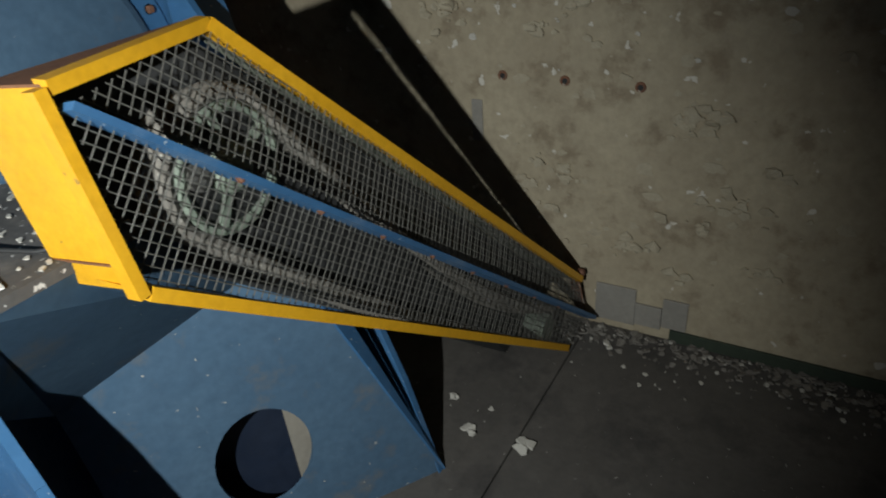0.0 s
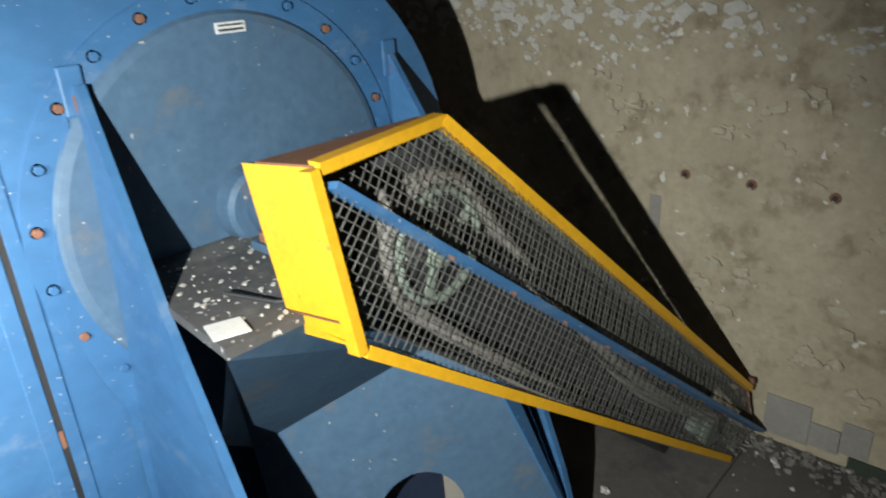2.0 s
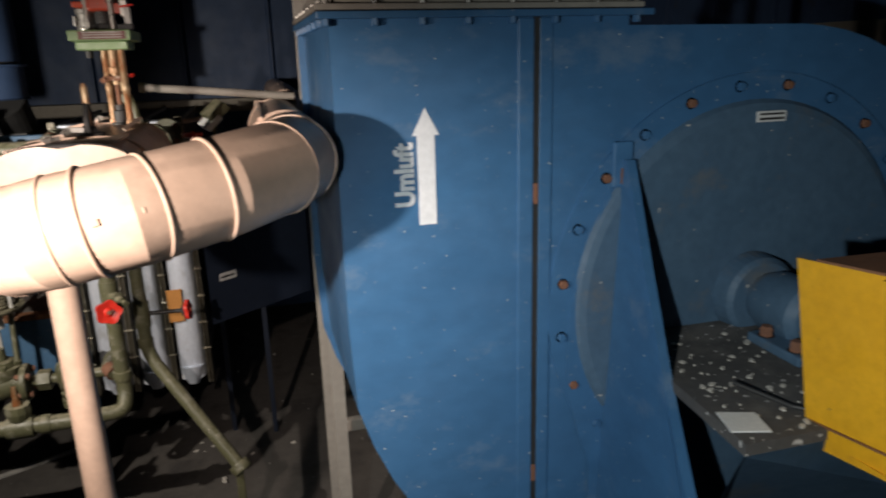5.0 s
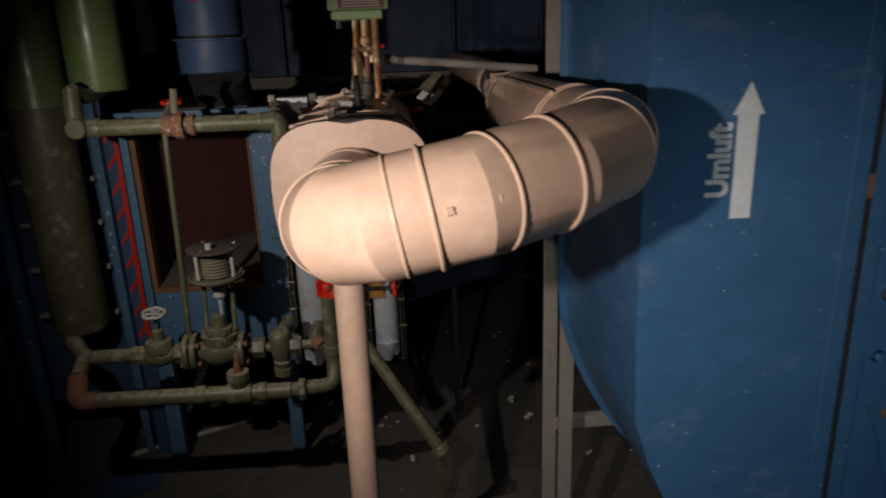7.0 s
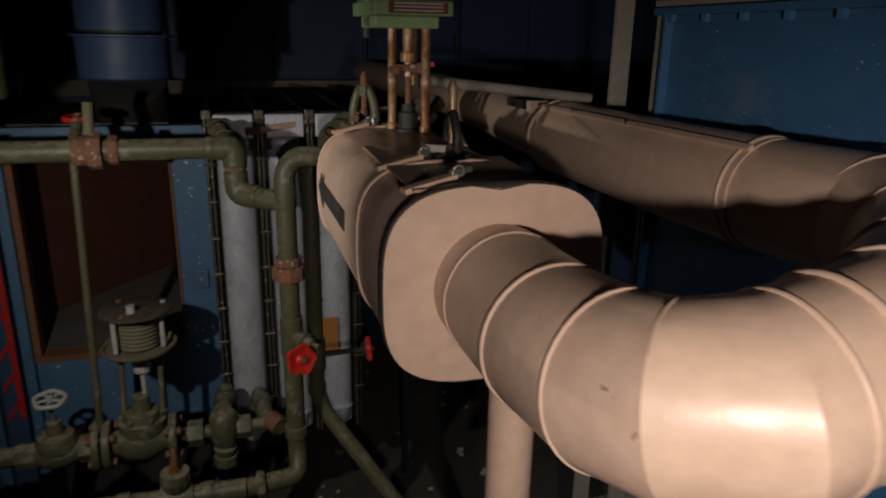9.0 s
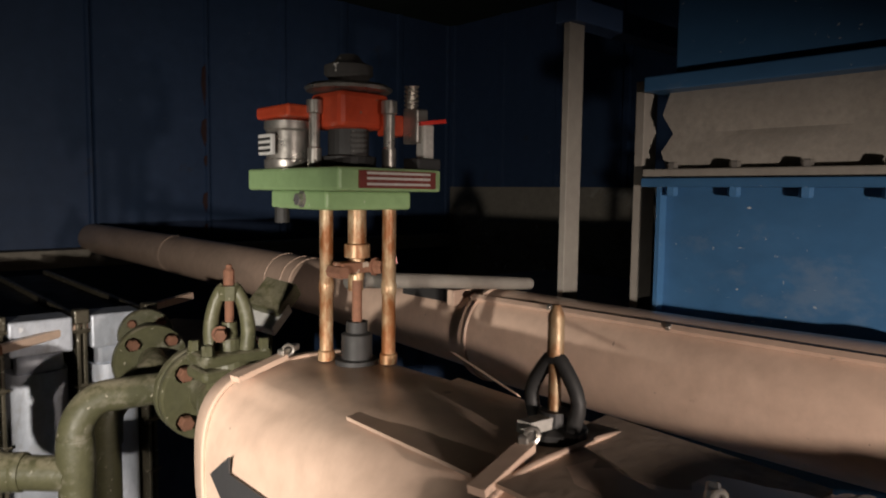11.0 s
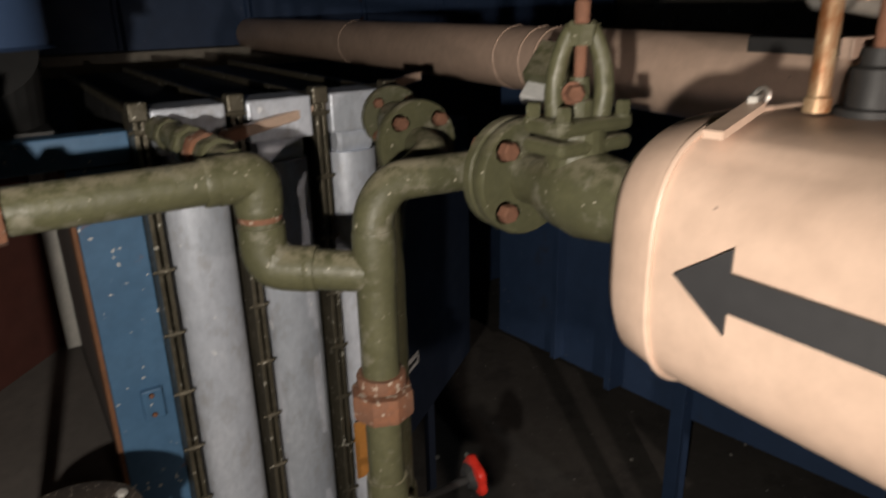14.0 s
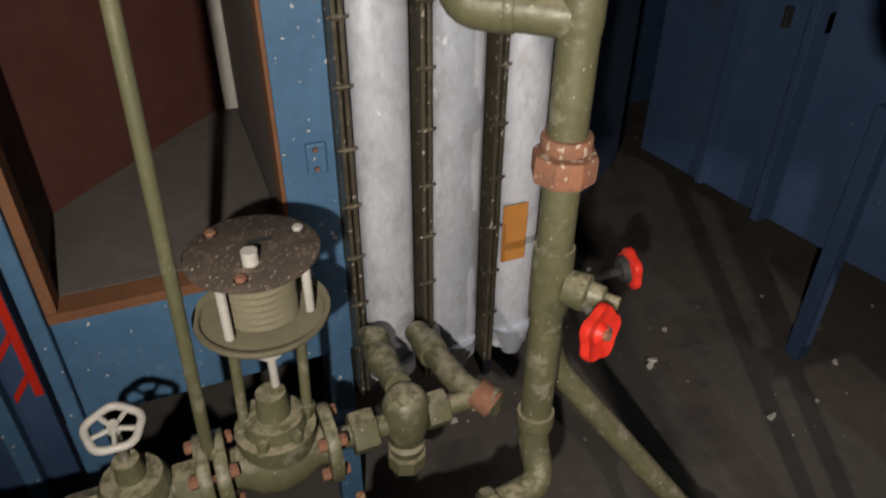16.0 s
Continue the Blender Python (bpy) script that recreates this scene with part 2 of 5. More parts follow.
def frame_of(d):
    d = Vector(d).normalized()
    u = d.orthogonal().normalized()
    if abs(d.z) < 0.99:
        u = Vector((0, 0, 1)).cross(d).normalized()
    return d, u, d.cross(u)


def cyl(p, q, r, r2=None, n=24, bm=None, bevel=0.0):
    """A closed cylinder or cone from p to q."""
    p, q = Vector(p), Vector(q)
    prof = [(0, r), (1, r if r2 is None else r2)]
    if bevel:
        e = min(0.4, bevel / max((q - p).length, 1e-5))
        prof = [(0, r - bevel), (e, r), (1 - e, prof[1][1]), (1, prof[1][1] - bevel)]
    return lathe(p, q, prof, n, bm)


def lathe(p, q, prof, n=24, bm=None):
    """A turned body about the axis p to q; prof: rows of (fraction, radius)."""
    p, q = Vector(p), Vector(q)
    d, u, v = frame_of(q - p)
    b = bmesh.new()
    rings = []
    for f, r in prof:
        c = p + (q - p) * f
        rings.append([b.verts.new(c + (u * math.cos(a) + v * math.sin(a)) * max(r, 1e-4)) for a in (2 * math.pi * i / n for i in range(n))])
    for a, c in zip(rings, rings[1:]):
        for i in range(n):
            b.faces.new((a[i], a[(i + 1) % n], c[(i + 1) % n], c[i]))
    b.faces.new(rings[0][::-1])
    b.faces.new(rings[-1])
    return join(bm, b)


def smooth_path(pts, steps=6):
    """Points on a curve through pts."""
    P = [Vector(p) for p in pts]
    P = [P[0] * 2 - P[1]] + P + [P[-1] * 2 - P[-2]]
    out = []
    for a, b, c, d in zip(P, P[1:], P[2:], P[3:]):
        for i in range(steps):
            t = i / steps
            out.append(0.5 * (2 * b + (c - a) * t + (2 * a - 5 * b + 4 * c - d) * t * t + (3 * b - a - 3 * c + d) * t ** 3))
    out.append(P[-2])
    return out


def rounded(pts, r, steps=6):
    """A polyline with its corners rounded off by r."""
    P = [Vector(p) for p in pts]
    out = [P[0]]
    for a, b, c in zip(P, P[1:], P[2:]):
        ra = min(r, (a - b).length * 0.49, (c - b).length * 0.49)
        s, e = b + (a - b).normalized() * ra, b + (c - b).normalized() * ra
        for i in range(steps + 1):
            t = i / steps
            out.append(s * (1 - t) ** 2 + b * 2 * t * (1 - t) + e * t * t)
    out.append(P[-1])
    return out


def tube(pts, r, n=20, bm=None, closed=False):
    """A round bar along points; r is one radius or one for each point."""
    P = [Vector(p) for p in pts]
    b = bmesh.new()
    rings = []
    k = len(P)
    u = None
    for i, p in enumerate(P):
        if closed:
            d = (P[(i + 1) % k] - P[i - 1]).normalized()
        else:
            d = (P[min(i + 1, k - 1)] - P[max(i - 1, 0)]).normalized()
        if u is None:
            _, u, _ = frame_of(d)
        u = (u - d * u.dot(d)).normalized()
        v = d.cross(u)
        rr = r[i] if isinstance(r, (list, tuple)) else r
        rings.append([b.verts.new(p + (u * math.cos(a) + v * math.sin(a)) * rr) for a in (2 * math.pi * j / n for j in range(n))])
    pairs = list(zip(rings, rings[1:])) + ([(rings[-1], rings[0])] if closed else [])
    for a, c in pairs:
        for i in range(n):
            b.faces.new((a[i], a[(i + 1) % n], c[(i + 1) % n], c[i]))
    if not closed:
        b.faces.new(rings[0][::-1])
        b.faces.new(rings[-1])
    return join(bm, b)


def circle(c, d, r, n=32):
    _, u, v = frame_of(d)
    return [Vector(c) + (u * math.cos(a) + v * math.sin(a)) * r for a in (2 * math.pi * i / n for i in range(n))]


def ring(c, d, r, wire, n=36, m=10, bm=None):
    return tube(circle(c, d, r, n), wire, m, bm, closed=True)


def prism(poly, vec, bm=None, bevel=0.0):
    """A flat polygon pushed along vec."""
    b = bmesh.new()
    a = [b.verts.new(p) for p in poly]
    c = [b.verts.new(Vector(p) + Vector(vec)) for p in poly]
    n = len(poly)
    b.faces.new(a[::-1])
    b.faces.new(c)
    for i in range(n):
        b.faces.new((a[i], a[(i + 1) % n], c[(i + 1) % n], c[i]))
    if bevel:
        bmesh.ops.recalc_face_normals(b, faces=b.faces)
        bmesh.ops.bevel(b, geom=b.edges[:], offset=bevel, segments=1, affect="EDGES")
    return join(bm, b)


def bar(p, q, w, h, bm=None, up=(0, 0, 1), bevel=0.0):
    """A square bar from p to q, w wide and h high."""
    p, q = Vector(p), Vector(q)
    d = (q - p).normalized()
    s = d.cross(Vector(up)).normalized()
    t = s.cross(d)
    return prism([p + s * w / 2 + t * h / 2, p - s * w / 2 + t * h / 2, p - s * w / 2 - t * h / 2, p + s * w / 2 - t * h / 2], q - p, bm, bevel)


def hexbolt(name, at, d, r, h, material, parent):
    """A hexagon bolt head, standing out along d."""
    at, d = Vector(at), Vector(d).normalized()
    b = lathe(at, at + d * h, [(0, r), (0.8, r), (1, r * 0.85)], 6)
    lathe(at - d * h * 0.2, at, [(0, r * 1.25), (1, r * 1.25)], 12, b)
    return part(name, b, material, parent)

# ---- the hall ----
XE, YN, XW, YS, ZC = 2.24, 4.60, -2.60, -1.80, 2.70
b = box(XW, XE, YS, 0.512, -0.12, 0.0)
box(XW, XE, 0.524, YN, -0.12, 0.0, bm=b)
box(XW, XE, 0.512, 0.524, -0.12, -0.014, bm=b)
solo("floor", b, M_FLOOR, "dirty grey concrete floor with a dark slab joint", "floor", kind="structure")
solo("ceiling", box(XW - 0.2, XE + 0.2, YS - 0.2, YN + 0.2, ZC, ZC + 0.2), M_DARKG, "ceiling of the plant room, its unlit look put into dark green", "ceiling", kind="structure")
solo("wall_east", box(XE, XE + 0.2, YS - 0.2, YN + 0.2, -0.12, 1.47), M_PLASTER, "peeling beige plaster wall beside the fan", "wall", kind="structure")
solo("wall_east_band", box(XE, XE + 0.2, YS - 0.2, YN + 0.2, 1.47, 1.68), M_CONC, "pale bare concrete band along the wall", "wall", kind="structure")
# Upper wall's shade is part of its dark green colour.
solo("wall_east_top", box(XE, XE + 0.2, YS - 0.2, 2.0, 1.68, ZC), M_DARKG, "upper wall with shade put into its dark green colour", "wall", kind="structure")
solo("wall_west", box(XW - 0.2, XW, YS - 0.2, YN + 0.2, -0.12, ZC), M_BLUE_WALL, "dark blue sheet wall in shadow", "wall", kind="structure")
solo("wall_south", box(XW, XE, YS - 0.2, YS, -0.12, ZC), M_BLUE_WALL, "dark wall behind the walkway", "wall", kind="structure")
solo("baseboard", box(XE - 0.012, XE, YS, 0.24, 0.0, 0.045, 0.002), M_DARKG, "dark green strip at the wall's foot", "baseboard", kind="structure")

# blue profiled sheet wall: panels with upright folds, over a pale ledge
wn = root("wall_north", (0, YN, 0), "dark blue profiled sheet metal wall", "wall", kind="structure")
part("backing", box(XW, XE, YN + 0.03, YN + 0.2, -0.12, ZC), M_BLUE_WALL, wn)
for x, x1, w in ((XW, -1.95, 0.012), (-1.95, -1.44, 0.012), (-1.44, -0.925, 0.012), (-0.925, -0.414, 0.012), (-0.414, 0.093, 0.012), (0.093, 0.627, 0.012), (0.627, 1.05, 0.03), (1.05, 1.44, 0.03), (1.44, 1.84, 0.03), (1.84, XE, 0.03)):
    part("panel", prism([(x, YN + 0.03, 1.38), (x + 0.010, YN, 1.38), (x1 - w - 0.014, YN, 1.38), (x1 - w - 0.008, YN - 0.014, 1.38), (x1 - 0.008, YN - 0.014, 1.38), (x1, YN + 0.03, 1.38)], (0, 0, ZC - 1.38)), M_BLUE_WALL, wn)
part("lower_panel", box(XW, XE, YN, YN + 0.03, -0.12, 1.30), M_BLUE_WALL, wn)
part("ledge", box(XW, XE, YN - 0.10, YN + 0.03, 1.302, 1.378, 0.004), M_CONC, wn, "pale dusty ledge")
for z, h, w in ((1.45, 0.05, 0.014), (1.58, 0.10, 0.022), (1.78, 0.06, 0.012), (1.92, 0.14, 0.026), (2.15, 0.20, 0.020)):
    part("rust_patch", prism([(0.602 - w, YN - 0.0166, z), (0.602 - w * 0.2, YN - 0.0166, z - h * 0.5), (0.606, YN - 0.0166, z - h * 0.2), (0.606, YN - 0.0166, z + h * 0.5), (0.602 - w * 0.7, YN - 0.0166, z + h * 0.4)], (0, 0.0022, 0)), M_RUSTDARK, wn, "dark rust down a seam")
we = root("wall_east_sheet", (XE, 3.3, 1.68), "dark blue profiled sheet metal upper wall", "wall", kind="structure")
part("backing", box(XE + 0.03, XE + 0.2, 2.0, YN + 0.2, 1.68, ZC), M_BLUE_WALL, we)
for i in range(6):
    y0, y1 = 2.0 + i * 0.433, 2.0 + (i + 1) * 0.433
    part("panel", prism([(XE + 0.03, y0, 1.68), (XE, y0 + 0.01, 1.68), (XE, y1 - 0.044, 1.68), (XE - 0.014, y1 - 0.038, 1.68), (XE - 0.014, y1 - 0.008, 1.68), (XE + 0.03, y1, 1.68)], (0, 0, ZC - 1.68)), M_BLUE_WALL, we)

# plaster loose on the wall and on the floor
rng = random.Random(5)


def shard(bm, c, n, r, thick, lift=0.5):
    d, u, v = frame_of(n)
    k_ = rng.randint(5, 8)
    a0 = rng.random() * 6.28
    tilt = Vector((rng.uniform(-.3, .3), rng.uniform(-.3, .3), rng.uniform(-.3, .3)))
    pts = []
    for i in range(k_):
        a = a0 + 2 * math.pi * i / k_
        rr = r * rng.uniform(0.45, 1.1)
        pts.append(Vector(c) + (u * math.cos(a) * rr + v * math.sin(a) * rr * 0.7) + d * (thick * 0.2 + abs((u * math.cos(a) * rr).dot(tilt)) * lift))
    return prism(pts, d * thick, bm)


b = bmesh.new()
for i in range(150):
    y, z = rng.uniform(-0.6, 1.9), rng.choice((rng.gauss(0.72, 0.2), rng.gauss(1.32, 0.07), rng.uniform(0.15, 1.45)))
    if 0.08 < z < 1.46:
        shard(b, (XE, y, z), (-1, 0, 0), rng.choice((0.006, 0.012, 0.02, 0.034)), 0.0015, 0.9)
for i in range(34):
    cy, cz, sp = rng.uniform(-0.7, 1.2), rng.uniform(0.2, 1.3), rng.uniform(0.02, 0.06)
    for k in range(rng.randint(4, 11)):
        shard(b, (XE, cy + rng.gauss(0, sp * 1.4), max(0.05, cz + rng.gauss(0, sp * 0.6))), (-1, 0, 0), rng.choice((0.008, 0.014, 0.022, 0.030)), 0.005, 2.2)
solo("plaster_scabs", b, M_SCAB, "curled flakes of pale plaster on the wall", "plaster", kind="stuff")
b = bmesh.new()
for i in range(170):
    shard(b, (XE, rng.uniform(0.7, 2.3), min(1.46, rng.gauss(1.385, 0.035))), (-1, 0, 0), rng.choice((0.008, 0.014, 0.022, 0.035)), 0.003, 1.2)
for i in range(60):
    cy, cz = rng.uniform(0.3, 2.2), rng.gauss(1.33, 0.07)
    for k in range(5):
        shard(b, (XE, cy + rng.gauss(0, 0.02), min(1.46, cz + rng.gauss(0, 0.015))), (-1, 0, 0), rng.choice((0.006, 0.010, 0.016)), 0.005, 2.0)
for i in range(45):
    shard(b, (XE, rng.uniform(-0.3, 1.3), rng.gauss(1.16, 0.13)), (-1, 0, 0), rng.choice((0.006, 0.012, 0.02)), 0.003, 1.2)
solo("plaster_rubble", b, M_FLAKE, "band of broken white plaster on the wall", "plaster", kind="stuff")
b = bmesh.new()
for i in range(520):
    y = rng.uniform(-0.7, 0.7)
    shard(b, (XE - abs(rng.gauss(0, 0.07)) - 0.015, y, 0.001), (rng.uniform(-.5, .5), rng.uniform(-.5, .5), 1), rng.choice((0.003, 0.005, 0.008, 0.014, 0.02)), 0.006)
solo("plaster_heap", b, M_RUBBLE, "grey plaster rubble along the wall's foot", "rubble", kind="stuff")
b = bmesh.new()
for i in range(110):
    y = rng.uniform(-0.7, 0.9)
    shard(b, (XE - abs(rng.gauss(0, 0.13)) - 0.015, y, 0.004), (0, 0, 1), rng.choice((0.002, 0.003, 0.005, 0.012)), 0.004)
for i in range(220):
    shard(b, (rng.uniform(-1.8, 2.1), rng.uniform(0.1, 4.3), 0.001), (0, 0, 1), rng.choice((0.003, 0.005, 0.009, 0.014)), 0.002)
solo("plaster_debris", b, M_FLAKE, "crumbs of white plaster strewn on the floor", "debris", kind="stuff")
for at, r in (((1.555, 0.49), 0.034), ((1.553, 0.664), 0.03), ((1.666, 0.772), 0.02), ((0.182, 2.85), 0.022), ((0.13, 3.0), 0.02), ((0.36, 2.55), 0.014), ((-0.316, 2.6), 0.02), ((2.12, 0.42), 0.025)):
    b = bmesh.new()
    for j in range(3):
        shard(b, (at[0] + rng.uniform(-r, r) * 0.6, at[1] + rng.uniform(-r, r) * 0.6, 0.001 + 0.004 * j), (rng.uniform(-.3, .3), rng.uniform(-.3, .3), 1), r * rng.uniform(0.5, 0.9), 0.007)
    solo("plaster_chunk", b, M_FLAKE, "broken lump of white plaster on the floor", "plaster", "plaster lumps", at=(at[0], at[1], 0))
for y in (0.849, 0.638, 0.404):
    e = root("wall_anchor", (XE, y, 0.873), "dark rusted anchor socket in the plaster wall", "anchor", "wall anchors")
    part("collar", ring((XE - 0.001, y, 0.873), (1, 0, 0), 0.012, 0.005, 16, 6), M_RUST, e)
    # Black disc stands for the shade down the open socket.
    part("plug", cyl((XE - 0.004, y, 0.873), (XE - 0.0002, y, 0.873), 0.01), M_BLACK, e)
solo("cable_strap", box(XE - 0.006, XE, 0.925, 0.965, 0.64, 0.785, 0.002), M_GREY, "short grey metal strap on the plaster wall", "strap")
b = box(XE - 0.01, XE, 0.362, 0.502, 0.03, 0.175, 0.002)
box(XE - 0.013, XE, 0.272, 0.361, 0.04, 0.124, 0.002, bm=b)
box(XE - 0.010, XE, 0.188, 0.271, 0.05, 0.164, 0.002, bm=b)
solo("patch_plate", b, M_GREY, "stepped grey sheet plate at the wall's foot", "plate")

# ---- the fan ----
FY0, FY1 = 1.29, 1.765
FC = Vector((0.905, FY0, 1.08))


def fan_outline(y, grow=0.0):
    pts = [(0.60, y, 1.635 + grow), (1.0, y, 1.632 + grow)]
    for a in range(76, -171, -6):
        t = math.radians(a)
        r = (0.67 - 0.105 * (a / 76.0)) if a > 0 else 0.67 + 0.2 * (-a / 170.0)
        pts.append((FC.x + (r + grow) * math.cos(t), y, FC.z + (r + grow) * math.sin(t)))
    pts += [(0.04 - grow, y, 1.10), (0.04 - grow, y, 1.652), (0.60, y, 1.652)]
    return pts


fan = root("fan_housing", (0.9, 1.5, 0.0), "large blue sheet metal fan casing with a white arrow", "fan")
part("casing", prism(fan_outline(FY0), (0, FY1 - FY0, 0)), M_BLUE, fan)
part("rim", prism(fan_outline(FY1 - 0.006, 0.016), (0, 0.006, 0)), M_BLUE, fan)
part("joint_strip", box(0.407, 0.419, FY0 - 0.0035, FY0, 0.42, 1.652), M_BLACK, fan, "dark open joint between panels")
part("joint_rib", box(0.376, 0.407, FY0 - 0.006, FY0, 0.42, 1.65, 0.002), M_BLUE, fan)
part("joint_rib", box(0.419, 0.445, FY0 - 0.004, FY0, 0.42, 1.65, 0.0015), M_BLUE, fan)
for z in (0.72, 1.33):
    part("rust_scab", box(0.408, 0.417, FY0 - 0.006, FY0 - 0.0036, z - 0.02, z + 0.02, 0.001), M_RUST_O, fan)
b = cyl((FC.x, FY0 - 0.006, FC.z), (FC.x, FY0, FC.z), 0.462, n=72)
part("ring_plate", b, M_BLUE, fan)
b = lathe((FC.x, FY0 - 0.02, FC.z), (FC.x, FY0 - 0.006, FC.z), [(0, 0.385), (0.3, 0.40), (1, 0.408)], 72)
part("inspection_disc", b, M_BLUE_D, fan, "dull grey-blue cover disc")
for i in range(24):
    a = math.radians(7 + 15 * i)
    if -0.62 < math.sin(a) or math.cos(a) < -0.3:
        at = (FC.x + 0.437 * math.cos(a), FY0 - 0.006, FC.z + 0.437 * math.sin(a))
        hexbolt("bolt", at, (0, -1, 0), 0.0095, 0.010, M_RUST_O if i % 2 else M_BLUE, fan)
np_ = part("name_plate", box(0.885, 0.955, FY0 - 0.024, FY0 - 0.0205, 1.442, 1.464, 0.001), M_PAPER, fan, "small printed name plate")
part("print", box(0.891, 0.949, FY0 - 0.0255, FY0 - 0.0242, 1.456, 1.460), M_DKBAR, np_)
part("print", box(0.891, 0.949, FY0 - 0.0255, FY0 - 0.0242, 1.446, 1.451), M_DKBAR, np_)

# stencilled arrow and word
AX = 0.2
b = box(AX - 0.0165, AX + 0.0165, FY0 - 0.0012, FY0 - 0.0002, 1.288, 1.452)
prism([(AX - 0.025, FY0 - 0.0012, 1.452), (AX + 0.025, FY0 - 0.0012, 1.452), (AX, FY0 - 0.0012, 1.501)], (0, 0.001, 0), b)
part("arrow_mark", b, M_WHITE, fan, "white stencilled arrow pointing up")
cu = bpy.data.curves.new("word", "FONT")
cu.body, cu.size, cu.extrude, cu.offset = "Umluft", 0.052, 0.0005, 0.0022
cu.align_x = "LEFT"
word = new("word_mark", cu)
me = bpy.data.meshes.new_from_object(word.evaluated_get(bpy.context.evaluated_depsgraph_get()))
bpy.data.objects.remove(word)
word = new("word_mark", me)
me.materials.append(M_WHITE)
word.parent = fan
word.matrix_local = Matrix.Translation((0.174 - 0.9, FY0 - 0.0012 - 1.5, 1.324)) @ Euler((radians(90), 0, 0)).to_matrix().to_4x4() @ Euler((0, 0, radians(90))).to_matrix().to_4x4() @ Matrix.Diagonal((0.80, 0.92, 1, 1))
tagged(word, "white stencilled word Umluft")

# outlet flange, canvas sleeve and duct above
fl = part("outlet_flange", box(0.018, 0.64, FY0 - 0.022, FY1 + 0.022, 1.652, 1.664, 0.002), M_BLUE, fan)
fl2 = part("counter_flange", box(0.018, 0.62, FY0 - 0.02, FY1 + 0.02, 1.666, 1.676, 0.002), M_GREY, fan, "grey counter flange with bolts")
for i in range(8):
    x = 0.035 + i * 0.082
    hexbolt("flange_bolt", (x, FY0 - 0.011, 1.652), (0, 0, -1), 0.008, 0.012, M_BLUE, fan)
    hexbolt("flange_bolt", (x, FY0 - 0.011, 1.676), (0, 0, 1), 0.007, 0.009, M_STEEL, fan)
for i in range(6):
    y = FY0 + 0.03 + i * 0.085
    hexbolt("flange_bolt", (0.028, y, 1.652), (0, 0, -1), 0.008, 0.012, M_BLUE, fan)
    hexbolt("flange_bolt", (0.028, y, 1.676), (0, 0, 1), 0.007, 0.009, M_STEEL, fan)
b = bmesh.new()
lv = []
for j, z in enumerate((1.676, 1.70, 1.725, 1.75, 1.78)):
    off = (0.0, 0.012, -0.004, 0.01, 0.0)[j]
    rowv = []
    for x0, y0, x1, y1 in ((0.05, FY0, 0.60, FY0), (0.60, FY0, 0.60, FY1), (0.60, FY1, 0.05, FY1), (0.05, FY1, 0.05, FY0)):
        for i in range(10):
            f = i / 10
            px, py = x0 + (x1 - x0) * f, y0 + (y1 - y0) * f
            w = off + 0.007 * noise.noise((px * 14, py * 14, z * 40))
            cx, cy = px - 0.325, py - 1.5275
            ln = math.hypot(cx, cy)
            rowv.append(b.verts.new((px + cx / ln * w, py + cy / ln * w, z)))
    lv.append(rowv)
for r0, r1 in zip(lv, lv[1:]):
    for i in range(40):
        b.faces.new((r0[i], r0[(i + 1) % 40], r1[(i + 1) % 40], r1[i]))
part("canvas_sleeve", b, M_CANVAS, fan, "crumpled pale canvas sleeve", smooth=60)
part("upper_flange", box(0.018, 0.62, FY0 - 0.022, FY1 + 0.022, 1.78, 1.80, 0.002), M_BLUE, fan)
part("rising_duct", box(0.06, 0.59, FY0, FY1, 1.80, ZC, 0.003), M_BLUE, fan)

# tapered side plates of the bearing console, standing out from the fan's face
for s, x0, drop in ((1, 0.592, 0.0), (-1, 1.365, 0.04)):
    st = root("bearing_support", (x0, 1.0, 0.0), "blue tapered sheet metal stand against the fan casing", "support", "fan supports")
    foot = 0.35 if drop else 1.0
    edge = [(0.0, 1.262, 1.385 - drop), (-0.012 * foot, 1.16, 1.19), (-0.03 * foot, 1.045, 1.0), (-0.052 * foot, 0.85 + drop, 0.7), (-0.07 * foot, 0.66 + 2.2 * drop, 0.3), (-0.08 * foot, 0.55 + 2.9 * drop, 0.0)]
    poly = [(x0, FY0 - 0.0075, 1.385 - drop)] + [(x0 + s * dx, y, z) for dx, y, z in edge] + [(x0 - s * 0.055, FY0 - 0.0075, 0.0)]
    part("side_plate", prism(poly, (s * 0.006, 0, 0)), M_BLUE, st)
    b = bmesh.new()
    for p, q in zip(edge, edge[1:]):
        bar(Vector((x0 + s * (p[0] + 0.008), p[1], p[2])), Vector((x0 + s * (q[0] + 0.008), q[1], q[2])), 0.018, 0.005, b, up=(0, -0.9, 0.4))
    part("folded_edge", b, M_BLUE, st)
    arc = [(x0 - s * 0.02, FY0 - 0.0095, 1.36)]
    for k in range(11):
        z = 1.30 - 0.058 * k
        arc.append((x0 - s * (0.025 + 0.085 * math.sin(math.pi * (k + 0.4) / 11.5)), FY0 - 0.0095, z))
    arc += [(x0 - s * 0.05, FY0 - 0.0095, 0.45), (x0 - s * 0.02, FY0 - 0.0095, 0.45)]
    part("face_strap", prism(arc, (0, 0.003, 0)), M_BLUE, st)
    part("lug", box(x0 - 0.022, x0 + 0.022, FY0 - 0.016, FY0 - 0.0065, 1.33 - drop, 1.42 - drop, 0.004), M_BLUE, st)
    part("lug_slot", box(x0 - 0.005, x0 + 0.005, FY0 - 0.0185, FY0 - 0.0162, 1.338 - drop, 1.368 - drop), M_RUST_O, st, "rusty slot")

